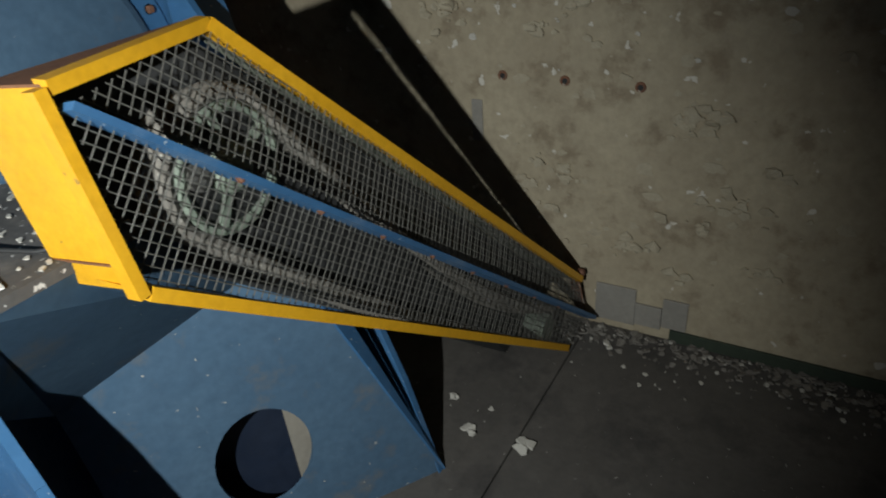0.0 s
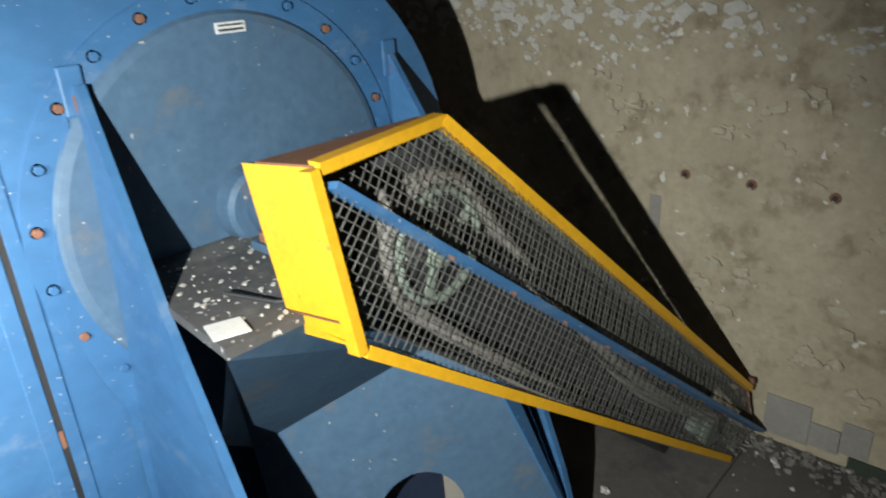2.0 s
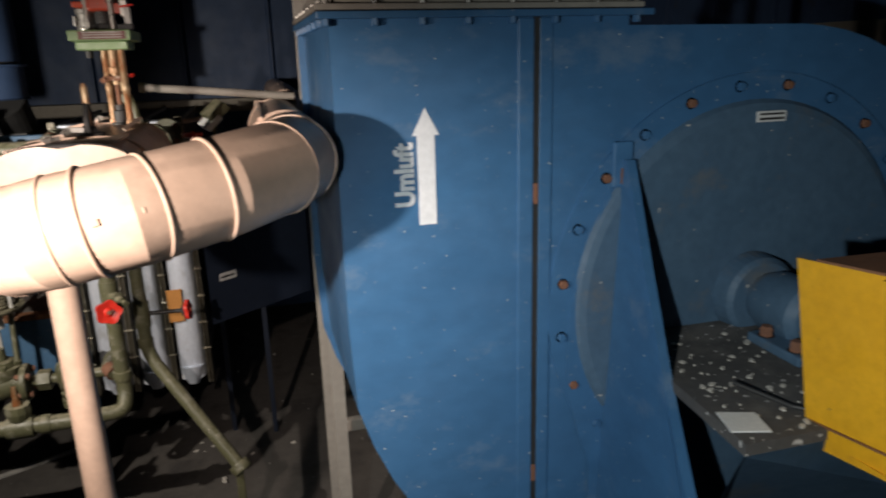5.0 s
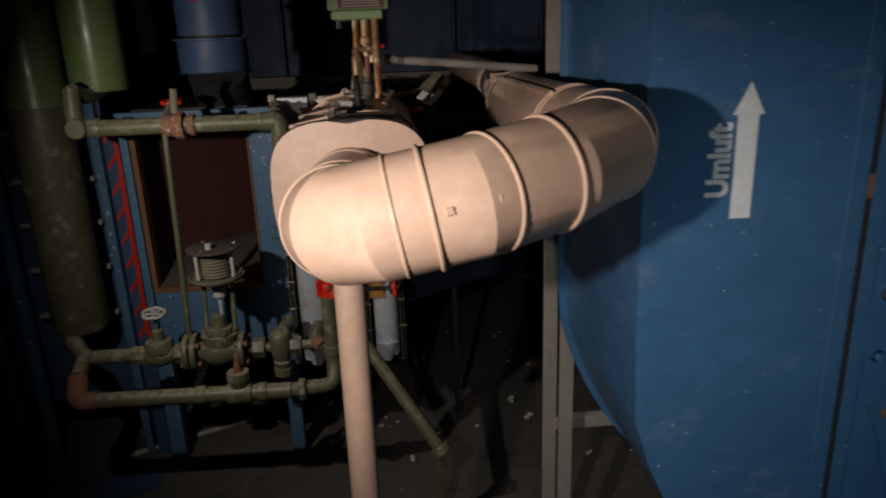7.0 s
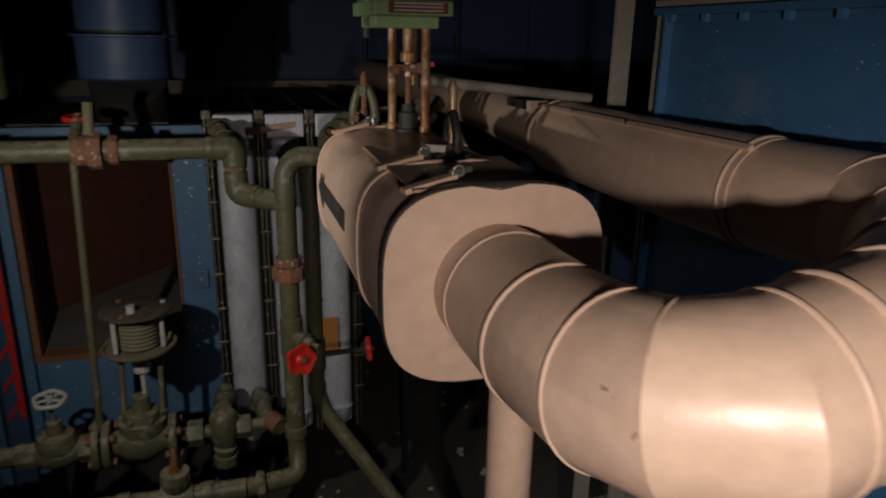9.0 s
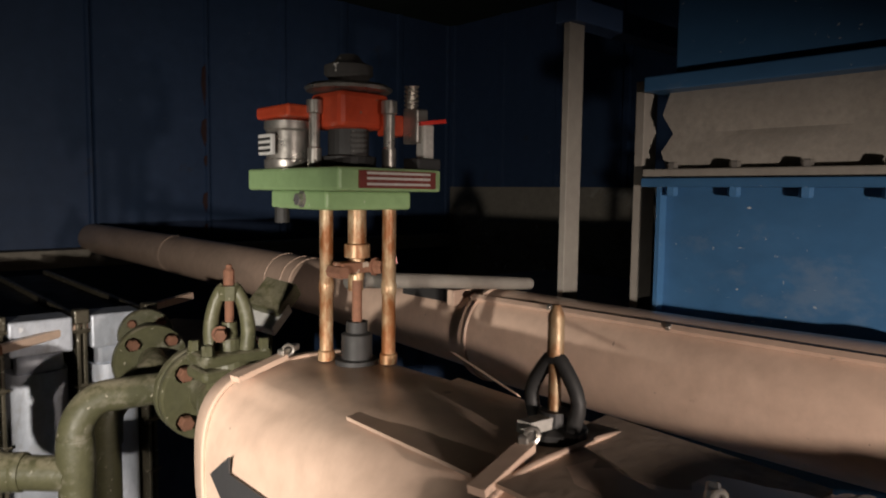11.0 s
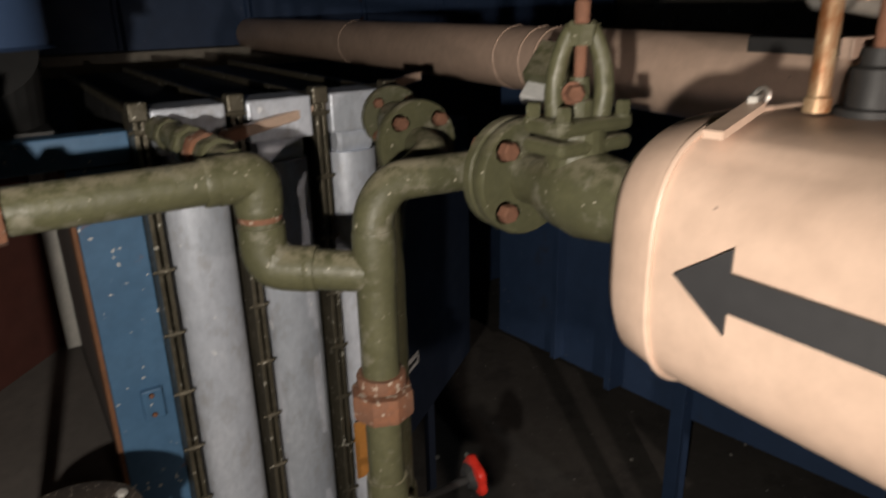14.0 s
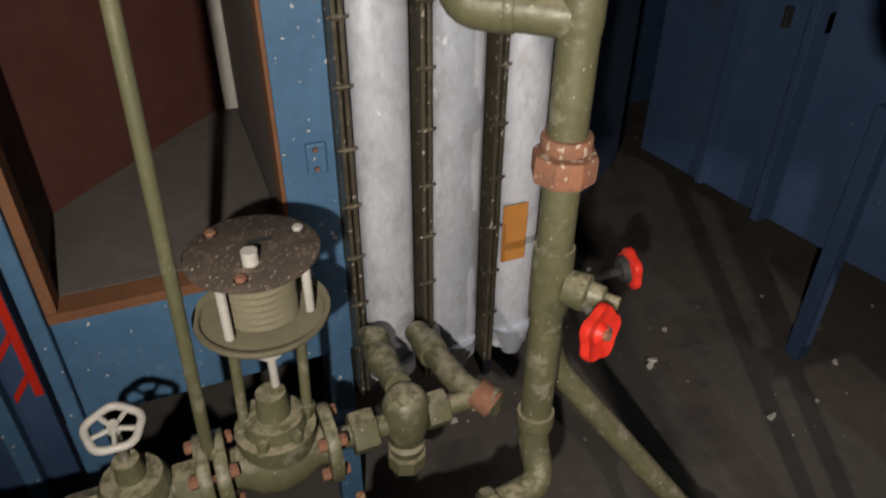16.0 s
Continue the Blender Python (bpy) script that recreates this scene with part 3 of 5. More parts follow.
# console and pedestal that carry the shaft bearing
ped = root("bearing_pedestal", (0.9, 0.9, 0.0), "blue steel bearing pedestal with a hole stretched to fit the view", "pedestal")
part("platform", prism([(0.606, FY0 - 0.021, 1.0), (0.578, 1.05, 1.0), (0.56, 0.835, 1.0), (1.28, 0.835, 1.0), (1.28, FY0 - 0.021, 1.0)], (0, 0, 0.02)), M_DUST, ped, "dusty dark platform")
U, W0 = Vector((0.836, -0.549, 0)), Vector((0.715, 1.11, 0))
FN = Vector((0.549, 0.836, 0))


def on_face(s, z, d=0.0):
    """A place on the pedestal's slanting front: s along it, z up, d behind it."""
    return W0 + U * s + FN * d + Vector((0, 0, z))


c0, c1 = on_face(0.0, 0.60), on_face(0.44, 0.79)
b = bmesh.new()
q = [b.verts.new(p) for p in ((0.56, 0.837, 0.999), (1.20, 0.837, 0.999), c1, c0, (0.565, 0.93, 0.79))]
b.faces.new((q[0], q[1], q[2]))
b.faces.new((q[0], q[2], q[3], q[4]))
bmesh.ops.solidify(b, geom=b.faces[:], thickness=0.006)
part("apron", b, M_BLUE_D, ped)
b = bmesh.new()
outer = [(0.0, 0.60), (0.44, 0.79), (0.494, 0.79), (0.814, 0.0), (0.05, 0.0)]
# Hole is made taller than wide to fit the camera's view.
hc, hr, hrz, nn = (0.358, 0.288), 0.115, 0.148, 44


def edge_point(a):
    """Where a ray from the hole's middle meets the plate's outline."""
    dx, dz = math.cos(a), math.sin(a)
    best = 9
    for (x1, z1), (x2, z2) in zip(outer, outer[1:] + outer[:1]):
        ex, ez = x2 - x1, z2 - z1
        den = dx * ez - dz * ex
        if abs(den) > 1e-9:
            t = ((x1 - hc[0]) * ez - (z1 - hc[1]) * ex) / den
            u = ((x1 - hc[0]) * dz - (z1 - hc[1]) * dx) / den
            if t > 0 and -1e-6 <= u <= 1 + 1e-6:
                best = min(best, t)
    return hc[0] + dx * best, hc[1] + dz * best


angs = sorted([2 * math.pi * i / nn for i in range(nn)] + [math.atan2(z - hc[1], x - hc[0]) % (2 * math.pi) for x, z in outer])
rings_ = []
for d in (0.0, 0.012):
    rings_.append(([b.verts.new(on_face(hc[0] + hr * math.cos(a), hc[1] + hrz * math.sin(a), d)) for a in angs], [b.verts.new(on_face(*edge_point(a), d)) for a in angs]))
m_ = len(angs)
for i in range(m_):
    j = (i + 1) % m_
    (h0, o0), (h1, o1) = rings_
    b.faces.new((h0[i], h0[j], o0[j], o0[i]))
    b.faces.new((h1[i], o1[i], o1[j], h1[j]))
    b.faces.new((h0[i], h1[i], h1[j], h0[j]))
    b.faces.new((o0[i], o0[j], o1[j], o1[i]))
part("face_plate", b, M_BLUE_D, ped)
part("edge_flange", prism([on_face(0.494, 0.79, -0.002), on_face(0.814, 0.0, -0.002), on_face(0.816, 0.0, 0.012), on_face(0.566, 0.70, 0.045), on_face(0.54, 0.79, 0.045)], U * 0.006), M_BLUE, ped)
part("left_flange", prism([on_face(0.0, 0.58, 0.013), on_face(0.05, 0.0, 0.013), on_face(0.05, 0.0, 0.10), on_face(0.0, 0.58, 0.10)], U * 0.006), M_BLUE_D, ped)
part("inner_plate", prism([on_face(0.44, 0.0, 0.03), on_face(0.53, 0.0, 0.06), on_face(0.53, 0.5, 0.06), on_face(0.42, 0.5, 0.03)], FN * 0.01), M_CONC, ped, "pale inner web")
# Added near-black plate stands for the shade inside the hole.
part("hole_shade_plate", prism([on_face(0.06, 0.0, 0.13), on_face(0.49, 0.0, 0.13), on_face(0.49, 0.7, 0.13), on_face(0.06, 0.55, 0.13)], FN * 0.006), M_NAVY_SHADE, ped)
part("column", box(0.62, 1.24, FY0 - 0.09, FY0 - 0.03, 0.0, 0.998, 0.003), M_BLUE_D, ped)

# shaft, bearing
sh = root("shaft_bearing", (0.92, 1.05, 1.02), "blue bearing block with a shaft collar on the platform", "bearing")
part("collar", lathe((FC.x, FY0 - 0.07, FC.z), (FC.x, FY0 - 0.021, FC.z), [(0, 0.075), (0.2, 0.085), (1, 0.09)], 36), M_BLUE_D, sh)
part("block", lathe((FC.x + 0.01, 0.92, FC.z), (FC.x + 0.01, FY0 - 0.07, FC.z), [(0, 0.05), (0.1, 0.06), (0.25, 0.062), (0.3, 0.05), (0.55, 0.05), (0.6, 0.066), (0.9, 0.066), (1, 0.055)], 32), M_BLUE_D, sh, smooth=40)
part("foot", box(0.82, 1.02, 1.02, 1.16, 1.02, 1.04, 0.004), M_BLUE_D, sh)
hexbolt("foot_bolt", (0.84, 1.05, 1.04), (0, 0, 1), 0.013, 0.02, M_RUST_O, sh)
hexbolt("foot_bolt", (0.84, 1.13, 1.04), (0, 0, 1), 0.013, 0.02, M_RUST_O, sh)
hexbolt("grease_cup", (0.93, 1.06, 1.135), (0, 0, 1), 0.008, 0.02, M_STEEL, sh)
part("shaft", cyl((FC.x + 0.01, 0.76, FC.z), (FC.x + 0.01, 0.92, FC.z), 0.025), M_STEEL, sh)

solo("paper_slip", prism([(0.560, 0.868, 1.022), (0.575, 0.925, 1.022), (0.632, 0.905, 1.022), (0.618, 0.85, 1.022)], (0, 0, 0.003)), M_PAPER, "white paper slip on the dusty platform", "paper")
solo("tie_rod", tube([(0.655, 0.99, 1.034), (0.70, 0.90, 1.026), (0.73, 0.86, 1.03)], 0.004, 8), M_BLACK, "thin black rod lying on the platform", "rod")
b = bmesh.new()
for i in range(70):
    shard(b, (rng.uniform(0.60, 0.86), rng.uniform(0.85, 1.2), 1.0205), (0, 0, 1), rng.choice((0.003, 0.005, 0.009)), 0.002)
solo("platform_crumbs", b, M_FLAKE, "white crumbs strewn on the pedestal platform", "debris", kind="stuff")

# ---- belt guard ----
A, B = Vector((0.705, 0.745, 1.288)), Vector((0.985, 0.755, 1.305))
E1, E2, E3 = Vector((2.17, 0.545, 0.213)), Vector((2.19, 0.517, 0.05)), Vector((2.03, 0.538, 0.02))
Lf = Vector((0.727, 0.705, 0.988))
guard = root("belt_guard", (1.3, 0.7, 0.0), "yellow framed wire mesh belt guard with dusty belts inside", "guard")
bk = Vector((-0.02, 0.165, -0.012))
part("end_plate", prism([A, Lf, Lf + bk, A + bk], (0.004, 0, 0.0)), M_YELLOW, guard)
part("end_lip", bar(A + (Lf - A) * 0.86 + Vector((-0.002, 0.0, 0)), A + (Lf - A) * 0.86 + bk + Vector((-0.002, 0, 0)), 0.004, 0.003), M_RUSTEDGE, guard)
part("top_plate", prism([A, B, B + bk * 0.3, A + bk * 0.8], (0, 0, 0.004)), M_RUSTEDGE, guard, "dusty brown top sheet")
part("top_rail", bar(A, B, 0.02, 0.026, up=(0, -1, 0)), M_YELLOW, guard)
part("upper_rail", bar(B, E1, 0.02, 0.028, up=(0, -1, 0)), M_YELLOW, guard)
part("front_rail", bar(A + Vector((-0.012, 0, 0)), Lf + Vector((-0.012, 0, 0)), 0.018, 0.03, up=(0, -1, 0)), M_YELLOW, guard)
part("lower_rail", bar(Lf, E3, 0.022, 0.028, up=(0, -1, 0)), M_YELLOW, guard)
part("bottom_plate", prism([Lf + Vector((-0.012, 0.03, 0.01)), Lf + Vector((0.03, 0.0, -0.012)), Lf + Vector((0.045, 0.165, -0.02)), Lf + Vector((-0.012, 0.185, 0.004))], (0, 0, -0.005)), M_YELLOW, guard)
part("end_bracket", prism([E1, E2, E2 + Vector((0.02, 0.03, 0)), E1 + Vector((0.03, 0.03, 0))], (0, 0.02, 0)), M_RUST, guard)
hexbolt("end_bolt", E1 + Vector((0.01, 0, 0.02)), (0, -1, 0.3), 0.012, 0.014, M_RUST_O, guard)
mid = A + Vector((0.012, -0.016, -0.026))
part("middle_rail", bar(mid, E2 + Vector((-0.01, -0.02, 0.01)), 0.012, 0.034, up=(0, -1, 0.2)), M_BLUE, guard, "blue bolted middle strip")
dirm = (E2 - mid)
for i in range(1, 9):
    hexbolt("rivet", mid + dirm * (0.045 + i * 0.1) + Vector((0, -0.009, 0)), (0, -1, 0.2), 0.009, 0.006, M_RUST_O, guard)
# Back sheet is coloured black to give the shade behind the mesh.
part("back_sheet", prism([A + bk * 0.8 + Vector((0.01, 0.01, -0.006)), B + bk * 0.3 + Vector((0, 0.01, -0.006)), E1 + bk * 0.6, E3 + bk * 0.6 + Vector((-0.25, 0, 0.14)), Lf + bk + Vector((0.12, 0, -0.02))], (0, 0.003, 0)), M_BLACK, guard, "back sheet with shade put into its black colour")
part("side_sheet", prism([B, E1, E1 + bk * 0.6, B + bk * 0.3], (0.003, 0, 0.003)), M_SIDE, guard, "dusty dark side sheet")


def mesh_panel(name, corners, pitch, wire):
    """Woven wire between corner points: uprights and lines that follow the panel's long side."""
    poly = [Vector(c) for c in corners]
    o = poly[0]
    ex = (poly[1] - poly[0]).normalized()
    nrm = Vector((0, 0, 0))
    for i in range(1, len(poly) - 1):
        nrm += (poly[i] - o).cross(poly[i + 1] - o)
    nrm.normalize()
    ey = nrm.cross(ex)
    P2 = [((p - o).dot(ex), (p - o).dot(ey)) for p in poly]
    bm = bmesh.new()
    for ax in (0, 1):
        lo, hi = min(p[ax] for p in P2), max(p[ax] for p in P2)
        c = math.floor(lo / pitch) * pitch
        k2 = 0
        while c < hi:
            cuts = []
            for (p, q) in zip(P2, P2[1:] + P2[:1]):
                if (p[ax] - c) * (q[ax] - c) < 0:
                    f = (c - p[ax]) / (q[ax] - p[ax])
                    cuts.append(p[1 - ax] + f * (q[1 - ax] - p[1 - ax]))
            cuts.sort()
            for s0, s1 in zip(cuts[::2], cuts[1::2]):
                if s1 - s0 > wire * 2:
                    a = o + (ex * c + ey * s0 if ax == 0 else ex * s0 + ey * c)
                    e = o + (ex * c + ey * s1 if ax == 0 else ex * s1 + ey * c)
                    sh_ = nrm * wire * (0.4 if k2 % 2 else -0.4)
                    tube([a + sh_, e + sh_], wire * 0.5, 5, bm)
            c += pitch
            k2 += 1
    return part(name, bm, M_WIRE, guard, "woven galvanised wire mesh")


mesh_panel("upper_mesh", [mid, E2, E1, B], 0.0168, 0.0023)
mesh_panel("lower_mesh", [mid, E2, E3, Lf], 0.0168, 0.0023)

# pulley and belts inside the guard
pl = root("belt_drive", (0.92, 0.83, 1.08), "dusty pulley with sagging rubber belts", "belt drive")
PC = Vector((0.985, 0.795, 1.065))
part("pulley_rim", lathe(PC + Vector((0, -0.02, 0)), PC + Vector((0, 0.06, 0)), [(0, 0.104), (0.02, 0.118), (0.2, 0.105), (0.4, 0.118), (0.6, 0.105), (0.8, 0.118), (1, 0.112)], 40), M_BLACK, pl, "dark pulley rim")
part("pulley_lip", ring(PC + Vector((0, -0.022, 0)), (0, 1, 0), 0.106, 0.010, 44, 8), M_PULLEY, pl)
part("hub", lathe(PC + Vector((0, -0.045, 0)), PC + Vector((0, -0.018, 0)), [(0, 0.028), (0.2, 0.038), (1, 0.046)], 24), M_PULLEY, pl)
for k in range(5):
    a = 0.5 + k * 2 * math.pi / 5
    d = Vector((math.cos(a), 0, math.sin(a)))
    part("spoke", bar(PC + d * 0.04 + Vector((0, -0.024, 0)), PC + d * 0.10 + Vector((0, -0.024, 0)), 0.016, 0.010, up=(0, 1, 0)), M_PULLEY, pl)
MC = Vector((1.95, 0.60, 0.14))
for k in range(3):
    o = Vector((0, -0.014 + 0.026 * k, 0))
    pts = [PC + o + Vector((0.130 * math.cos(a), 0, 0.130 * math.sin(a))) for a in (math.radians(d) for d in range(55, 236, 15))]
    end = MC + o
    sag = 0.03 + 0.012 * k
    q0, q1 = pts[-1], end + Vector((-0.04, 0, -0.04))
    lower = [q0.lerp(q1, f) + Vector((0, 0, -sag * 4 * f * (1 - f))) for f in (0.15, 0.3, 0.45, 0.6, 0.75, 0.9, 1)]
    arc = [end + Vector((0.06 * math.cos(a), 0, 0.06 * math.sin(a))) for a in (math.radians(d) for d in (-90, -45, 0, 45))]
    u0, u1 = end + Vector((0.04, 0, 0.045)), pts[0]
    upper = [u0.lerp(u1, f) + Vector((0, 0, -(0.10 + 0.035 * k) * 4 * f * (1 - f))) for f in (0.08, 0.2, 0.35, 0.5, 0.65, 0.8, 0.92)]
    part("belt", tube(pts + lower + arc + upper, 0.0145, 8, closed=True), M_BELT, pl)
part("motor_pulley", lathe(MC + Vector((0, -0.03, 0)), MC + Vector((0, 0.05, 0)), [(0, 0.045), (0.2, 0.055), (0.5, 0.048), (0.8, 0.055), (1, 0.05)], 28), M_PULLEY, pl)
part("motor_hub", cyl(MC + Vector((0, 0.05, 0)), MC + Vector((0, 0.1, 0)), 0.02), M_STEEL, pl)

# grey steel leg frame at the fan's back corner
leg = root("steel_frame", (0.06, 1.93, 0.0), "grey steel angle frame standing beside the fan", "frame")
part("upright", box(0.032, 0.068, 1.925, 1.937, 0.0, 1.90, 0.001), M_GREY, leg)
part("rear_upright", box(0.046, 0.080, 1.802, 1.816, 0.0, 1.80, 0.001), M_GREY, leg)
part("crossbar", box(0.064, 0.60, 1.918, 1.945, 0.525, 0.56, 0.002), M_GREY, leg)
part("upright", box(0.60, 0.636, 1.915, 1.95, 0.0, 1.90, 0.002), M_GREY, leg)
part("top_bar", box(0.03, 0.66, 1.912, 1.953, 1.90, 1.935, 0.002), M_BLUE_WALL, leg)
part("foot_plate", box(0.02, 0.10, 1.89, 1.97, 0.0, 0.008), M_GREY, leg)

# ---- cream duct: elbow, long run, support ----
duct = root("cream_duct", (-0.2, 1.2, 1.4), "cream painted round sheet metal duct with beaded seams", "duct")
elbow = smooth_path([(-0.417, 1.383, 1.345), (-0.422, 1.22, 1.350), (-0.418, 1.10, 1.364), (-0.384, 1.03, 1.380), (-0.31, 1.018, 1.392), (-0.235, 1.04, 1.408), (-0.150, 1.09, 1.418), (-0.070, 1.165, 1.428), (-0.034, 1.265, 1.43), (-0.036, 1.40, 1.425)], 6)
DR = 0.072


def mitred(pts, r, n=40):
    """A tube of straight segments, cut on the mitre where they meet."""
    P = [Vector(p) for p in pts]
    bm = bmesh.new()
    rings = []
    for i, p in enumerate(P):
        d0 = (P[i] - P[i - 1]).normalized() if i else (P[1] - P[0]).normalized()
        d1 = (P[i + 1] - P[i]).normalized() if i < len(P) - 1 else d0
        d = (d0 + d1).normalized()
        u = Vector((0, 0, 1)).cross(d).normalized()
        v = d.cross(u)
        bend = d1 - d0
        w = bend.normalized() if bend.length > 1e-6 else u
        grow = 1 / max(0.5, d.dot(d1)) - 1
        row = []
        for a in (2 * math.pi * j / n for j in range(n)):
            o = (u * math.cos(a) + v * math.sin(a)) * r
            row.append(bm.verts.new(p + o + w * o.dot(w) * grow))
        rings.append(row)
    for r0, r1 in zip(rings, rings[1:]):
        for i in range(n):
            bm.faces.new((r0[i], r0[(i + 1) % n], r1[(i + 1) % n], r1[i]))
    bm.faces.new(rings[0][::-1])
    bm.faces.new(rings[-1])
    return bm


JOINTS = (0, 6, 11, 15, 20, 28, 36, 42, 47, 54)
for i, dy in ((15, 0.006), (20, 0.014), (28, 0.006)):
    elbow[i] = elbow[i] + Vector((0, dy, 0))
for i0, i1 in zip(JOINTS, JOINTS[1:]):
    for i in range(i0 + 1, i1):
        elbow[i] = elbow[i0].lerp(elbow[i1], (i - i0) / (i1 - i0))
part("elbow", mitred([elbow[i] for i in JOINTS], DR), M_CREAM, duct, smooth=14)
run = smooth_path([(-0.038, 1.40, 1.425), (-0.035, 1.65, 1.42), (-0.028, 2.02, 1.418)], 6)
part("wide_run", tube(run, 0.073, 40), M_CREAM, duct, smooth=50)
part("seam_strip", bar((-0.082, 1.40, 1.487), (-0.072, 2.02, 1.48), 0.008, 0.006, up=(-0.6, 0, 0.8)), M_CREAM, duct)
for y in (1.5, 1.68, 1.86):
    hexbolt("screw", (-0.080, y, 1.4855), (-0.6, 0, 0.8), 0.004, 0.003, M_STEEL, duct)
far = smooth_path([(-0.028, 2.00, 1.418), (0.015, 2.45, 1.42), (0.055, 2.95, 1.42), (0.075, 3.6, 1.42), (0.08, 4.58, 1.42)], 6)
part("narrow_run", tube(far, 0.064, 36), M_CREAM, duct, smooth=50)


def bead(path, f, r, w=0.0045):
    i = f * (len(path) - 1)
    k_ = int(i)
    k2 = min(k_ + 1, len(path) - 1)
    p = path[k_].lerp(path[k2], i - k_)
    d = path[k2] - path[max(k_ - 1, 0)]
    return part("bead", ring(p, d, r, w, 40, 8), M_CREAM, duct, smooth=50)


for f, r, w in ((0.03, DR, 0.002), (0.111, DR, 0.0026), (0.204, DR + 0.001, 0.0014), (0.278, DR, 0.001), (0.390, DR - 0.001, 0.003), (0.448, DR, 0.0034), (0.545, DR - 0.001, 0.0034), (0.65, DR, 0.0034), (0.778, DR, 0.0022), (0.87, DR, 0.0022)):
    bead(elbow, f, r, w)
bead(run, 0.03, 0.073, 0.003)
bead(run, 0.98, 0.073, 0.003)
for f in (0.36, 0.385, 0.43, 0.75):
    bead(far, f, 0.064, 0.0014)
d_ = (elbow[29] - elbow[25]).normalized()
o_ = Vector((-0.12, -1.0, 0.12))
o_ = (o_ - d_ * o_.dot(d_)).normalized() * (DR + 0.0006)
part("lap_seam", bar(elbow[25] + o_, elbow[29] + o_, 0.0016, 0.002, up=o_), M_CREAM, duct)
for i in (25, 29):
    part("seam_clip", bar(elbow[i] + o_ - d_ * 0.006, elbow[i] + o_ + d_ * 0.004, 0.009, 0.006, up=o_, bevel=0.001), M_CREAM, duct)
# Raised black block stands for the shade inside the opening.
part("hatch", box(-0.075, 0.02, 2.07, 2.19, 1.465, 1.484, 0.002), M_BLACK, duct, "open hatch in the duct, its inner shade a black block")
part("hatch_edge", box(-0.082, 0.03, 2.052, 2.068, 1.462, 1.487, 0.002), M_CREAM, duct)
solo("duct_prop", cyl((-0.427, 1.30, 0.0), (-0.427, 1.30, 1.282), 0.0245, n=28), M_CREAM, "cream painted round pipe propping the duct", "prop", smooth=40)
solo("conduit_tube", tube([(-0.335, 1.95, 1.533), (-0.2, 1.965, 1.520), (0.02, 1.985, 1.497)], 0.010, 14), M_GREY, "pale grey conduit tube lying across the duct", "tube", smooth=40)
solo("conduit_end", lathe((-0.352, 1.948, 1.5345), (-0.334, 1.95, 1.533), [(0, 0.010), (0.2, 0.0125), (1, 0.0125)], 16), M_STEEL, "open pale end sleeve of the conduit tube", "sleeve")

# ---- insulated vessel ----
VX, VZ, VW, VH = -0.415, 1.346, 0.130, 0.114


def squircle(y, w, h, n=56, p=3.2, notch=0.0):
    pts = []
    for i in range(n):
        a = 2 * math.pi * i / n
        c, s = math.cos(a), math.sin(a)
        x = VX + w * math.copysign(abs(c) ** (2 / p), c)
        z = VZ + h * math.copysign(abs(s) ** (2 / p), s)
        if notch and abs(x - VX) < 0.02 and s > 0:
            z -= notch * (1 - abs(x - VX) / 0.02)
        pts.append(Vector((x, y, z)))
    return pts


ves = root("insulated_vessel", (VX, 1.7, VZ), "cream sheet clad vessel with a black arrow on its side", "vessel")
b = bmesh.new()
rows_ = []
prof_ = [(1.392, 0.965)] + [(1.40 + 0.02 * i, 0.965 - 0.0011 * i) for i in range(28)] + [(1.945, 0.935), (1.975, 0.90), (1.992, 0.80), (1.997, 0.6)]
for y, s in prof_:
    row_ = []
    for p in squircle(y, VW * s, VH * s):
        up = max(0.0, min(1.0, (p.z - VZ - 0.02) / 0.06)) * (1.0 if 1.42 < y < 1.93 else 0.0)
        dent = 0.010 * noise.noise((p.x * 9, y * 7, 3.1)) + 0.004 * noise.noise((p.x * 26, y * 22, 9.4)) - 0.003
        c = Vector((VX, y, VZ))
        if p.z > VZ + 0.095:
            dent *= 0.3
        row_.append(b.verts.new(p + (p - c).normalized() * dent * up))
    rows_.append(row_)
for r0, r1 in zip(rows_, rows_[1:]):
    for i in range(56):
        b.faces.new((r0[i], r0[(i + 1) % 56], r1[(i + 1) % 56], r1[i]))
b.faces.new(rows_[0])
b.faces.new(rows_[-1])
part("cladding", b, M_CREAM, ves, smooth=50)
part("front_flange", prism(squircle(1.383, VW, VH, notch=0.006), (0, 0.006, 0)), M_CREAM, ves)
for y, s in ((1.402, 0.975), (1.56, 0.962), (1.938, 0.947)):
    part("band", tube(squircle(y, VW * s, VH * s), 0.0025, 6, closed=True), M_CREAM, ves, smooth=60)
part("flange_edge", tube(squircle(1.392, VW * 0.985, VH * 0.985), 0.004, 6, closed=True), M_BLACK, ves)
# dusty top sheets, lapped and bent up at the edge
tz = VZ + VH * 0.95
part("top_sheet", prism([(VX - 0.09, 1.41, tz - 0.005), (VX + 0.07, 1.41, tz - 0.003), (VX + 0.082, 1.59, tz - 0.002), (VX - 0.085, 1.575, tz - 0.005)], (0, 0, 0.003)), M_CREAM_D, ves, "dusty bent top sheet")
part("top_sheet", prism([(VX - 0.085, 1.583, tz - 0.0065), (VX + 0.06, 1.60, tz - 0.004), (VX + 0.07, 1.76, tz - 0.004), (VX - 0.08, 1.74, tz - 0.0075)], (0, 0, 0.003)), M_CREAM, ves)
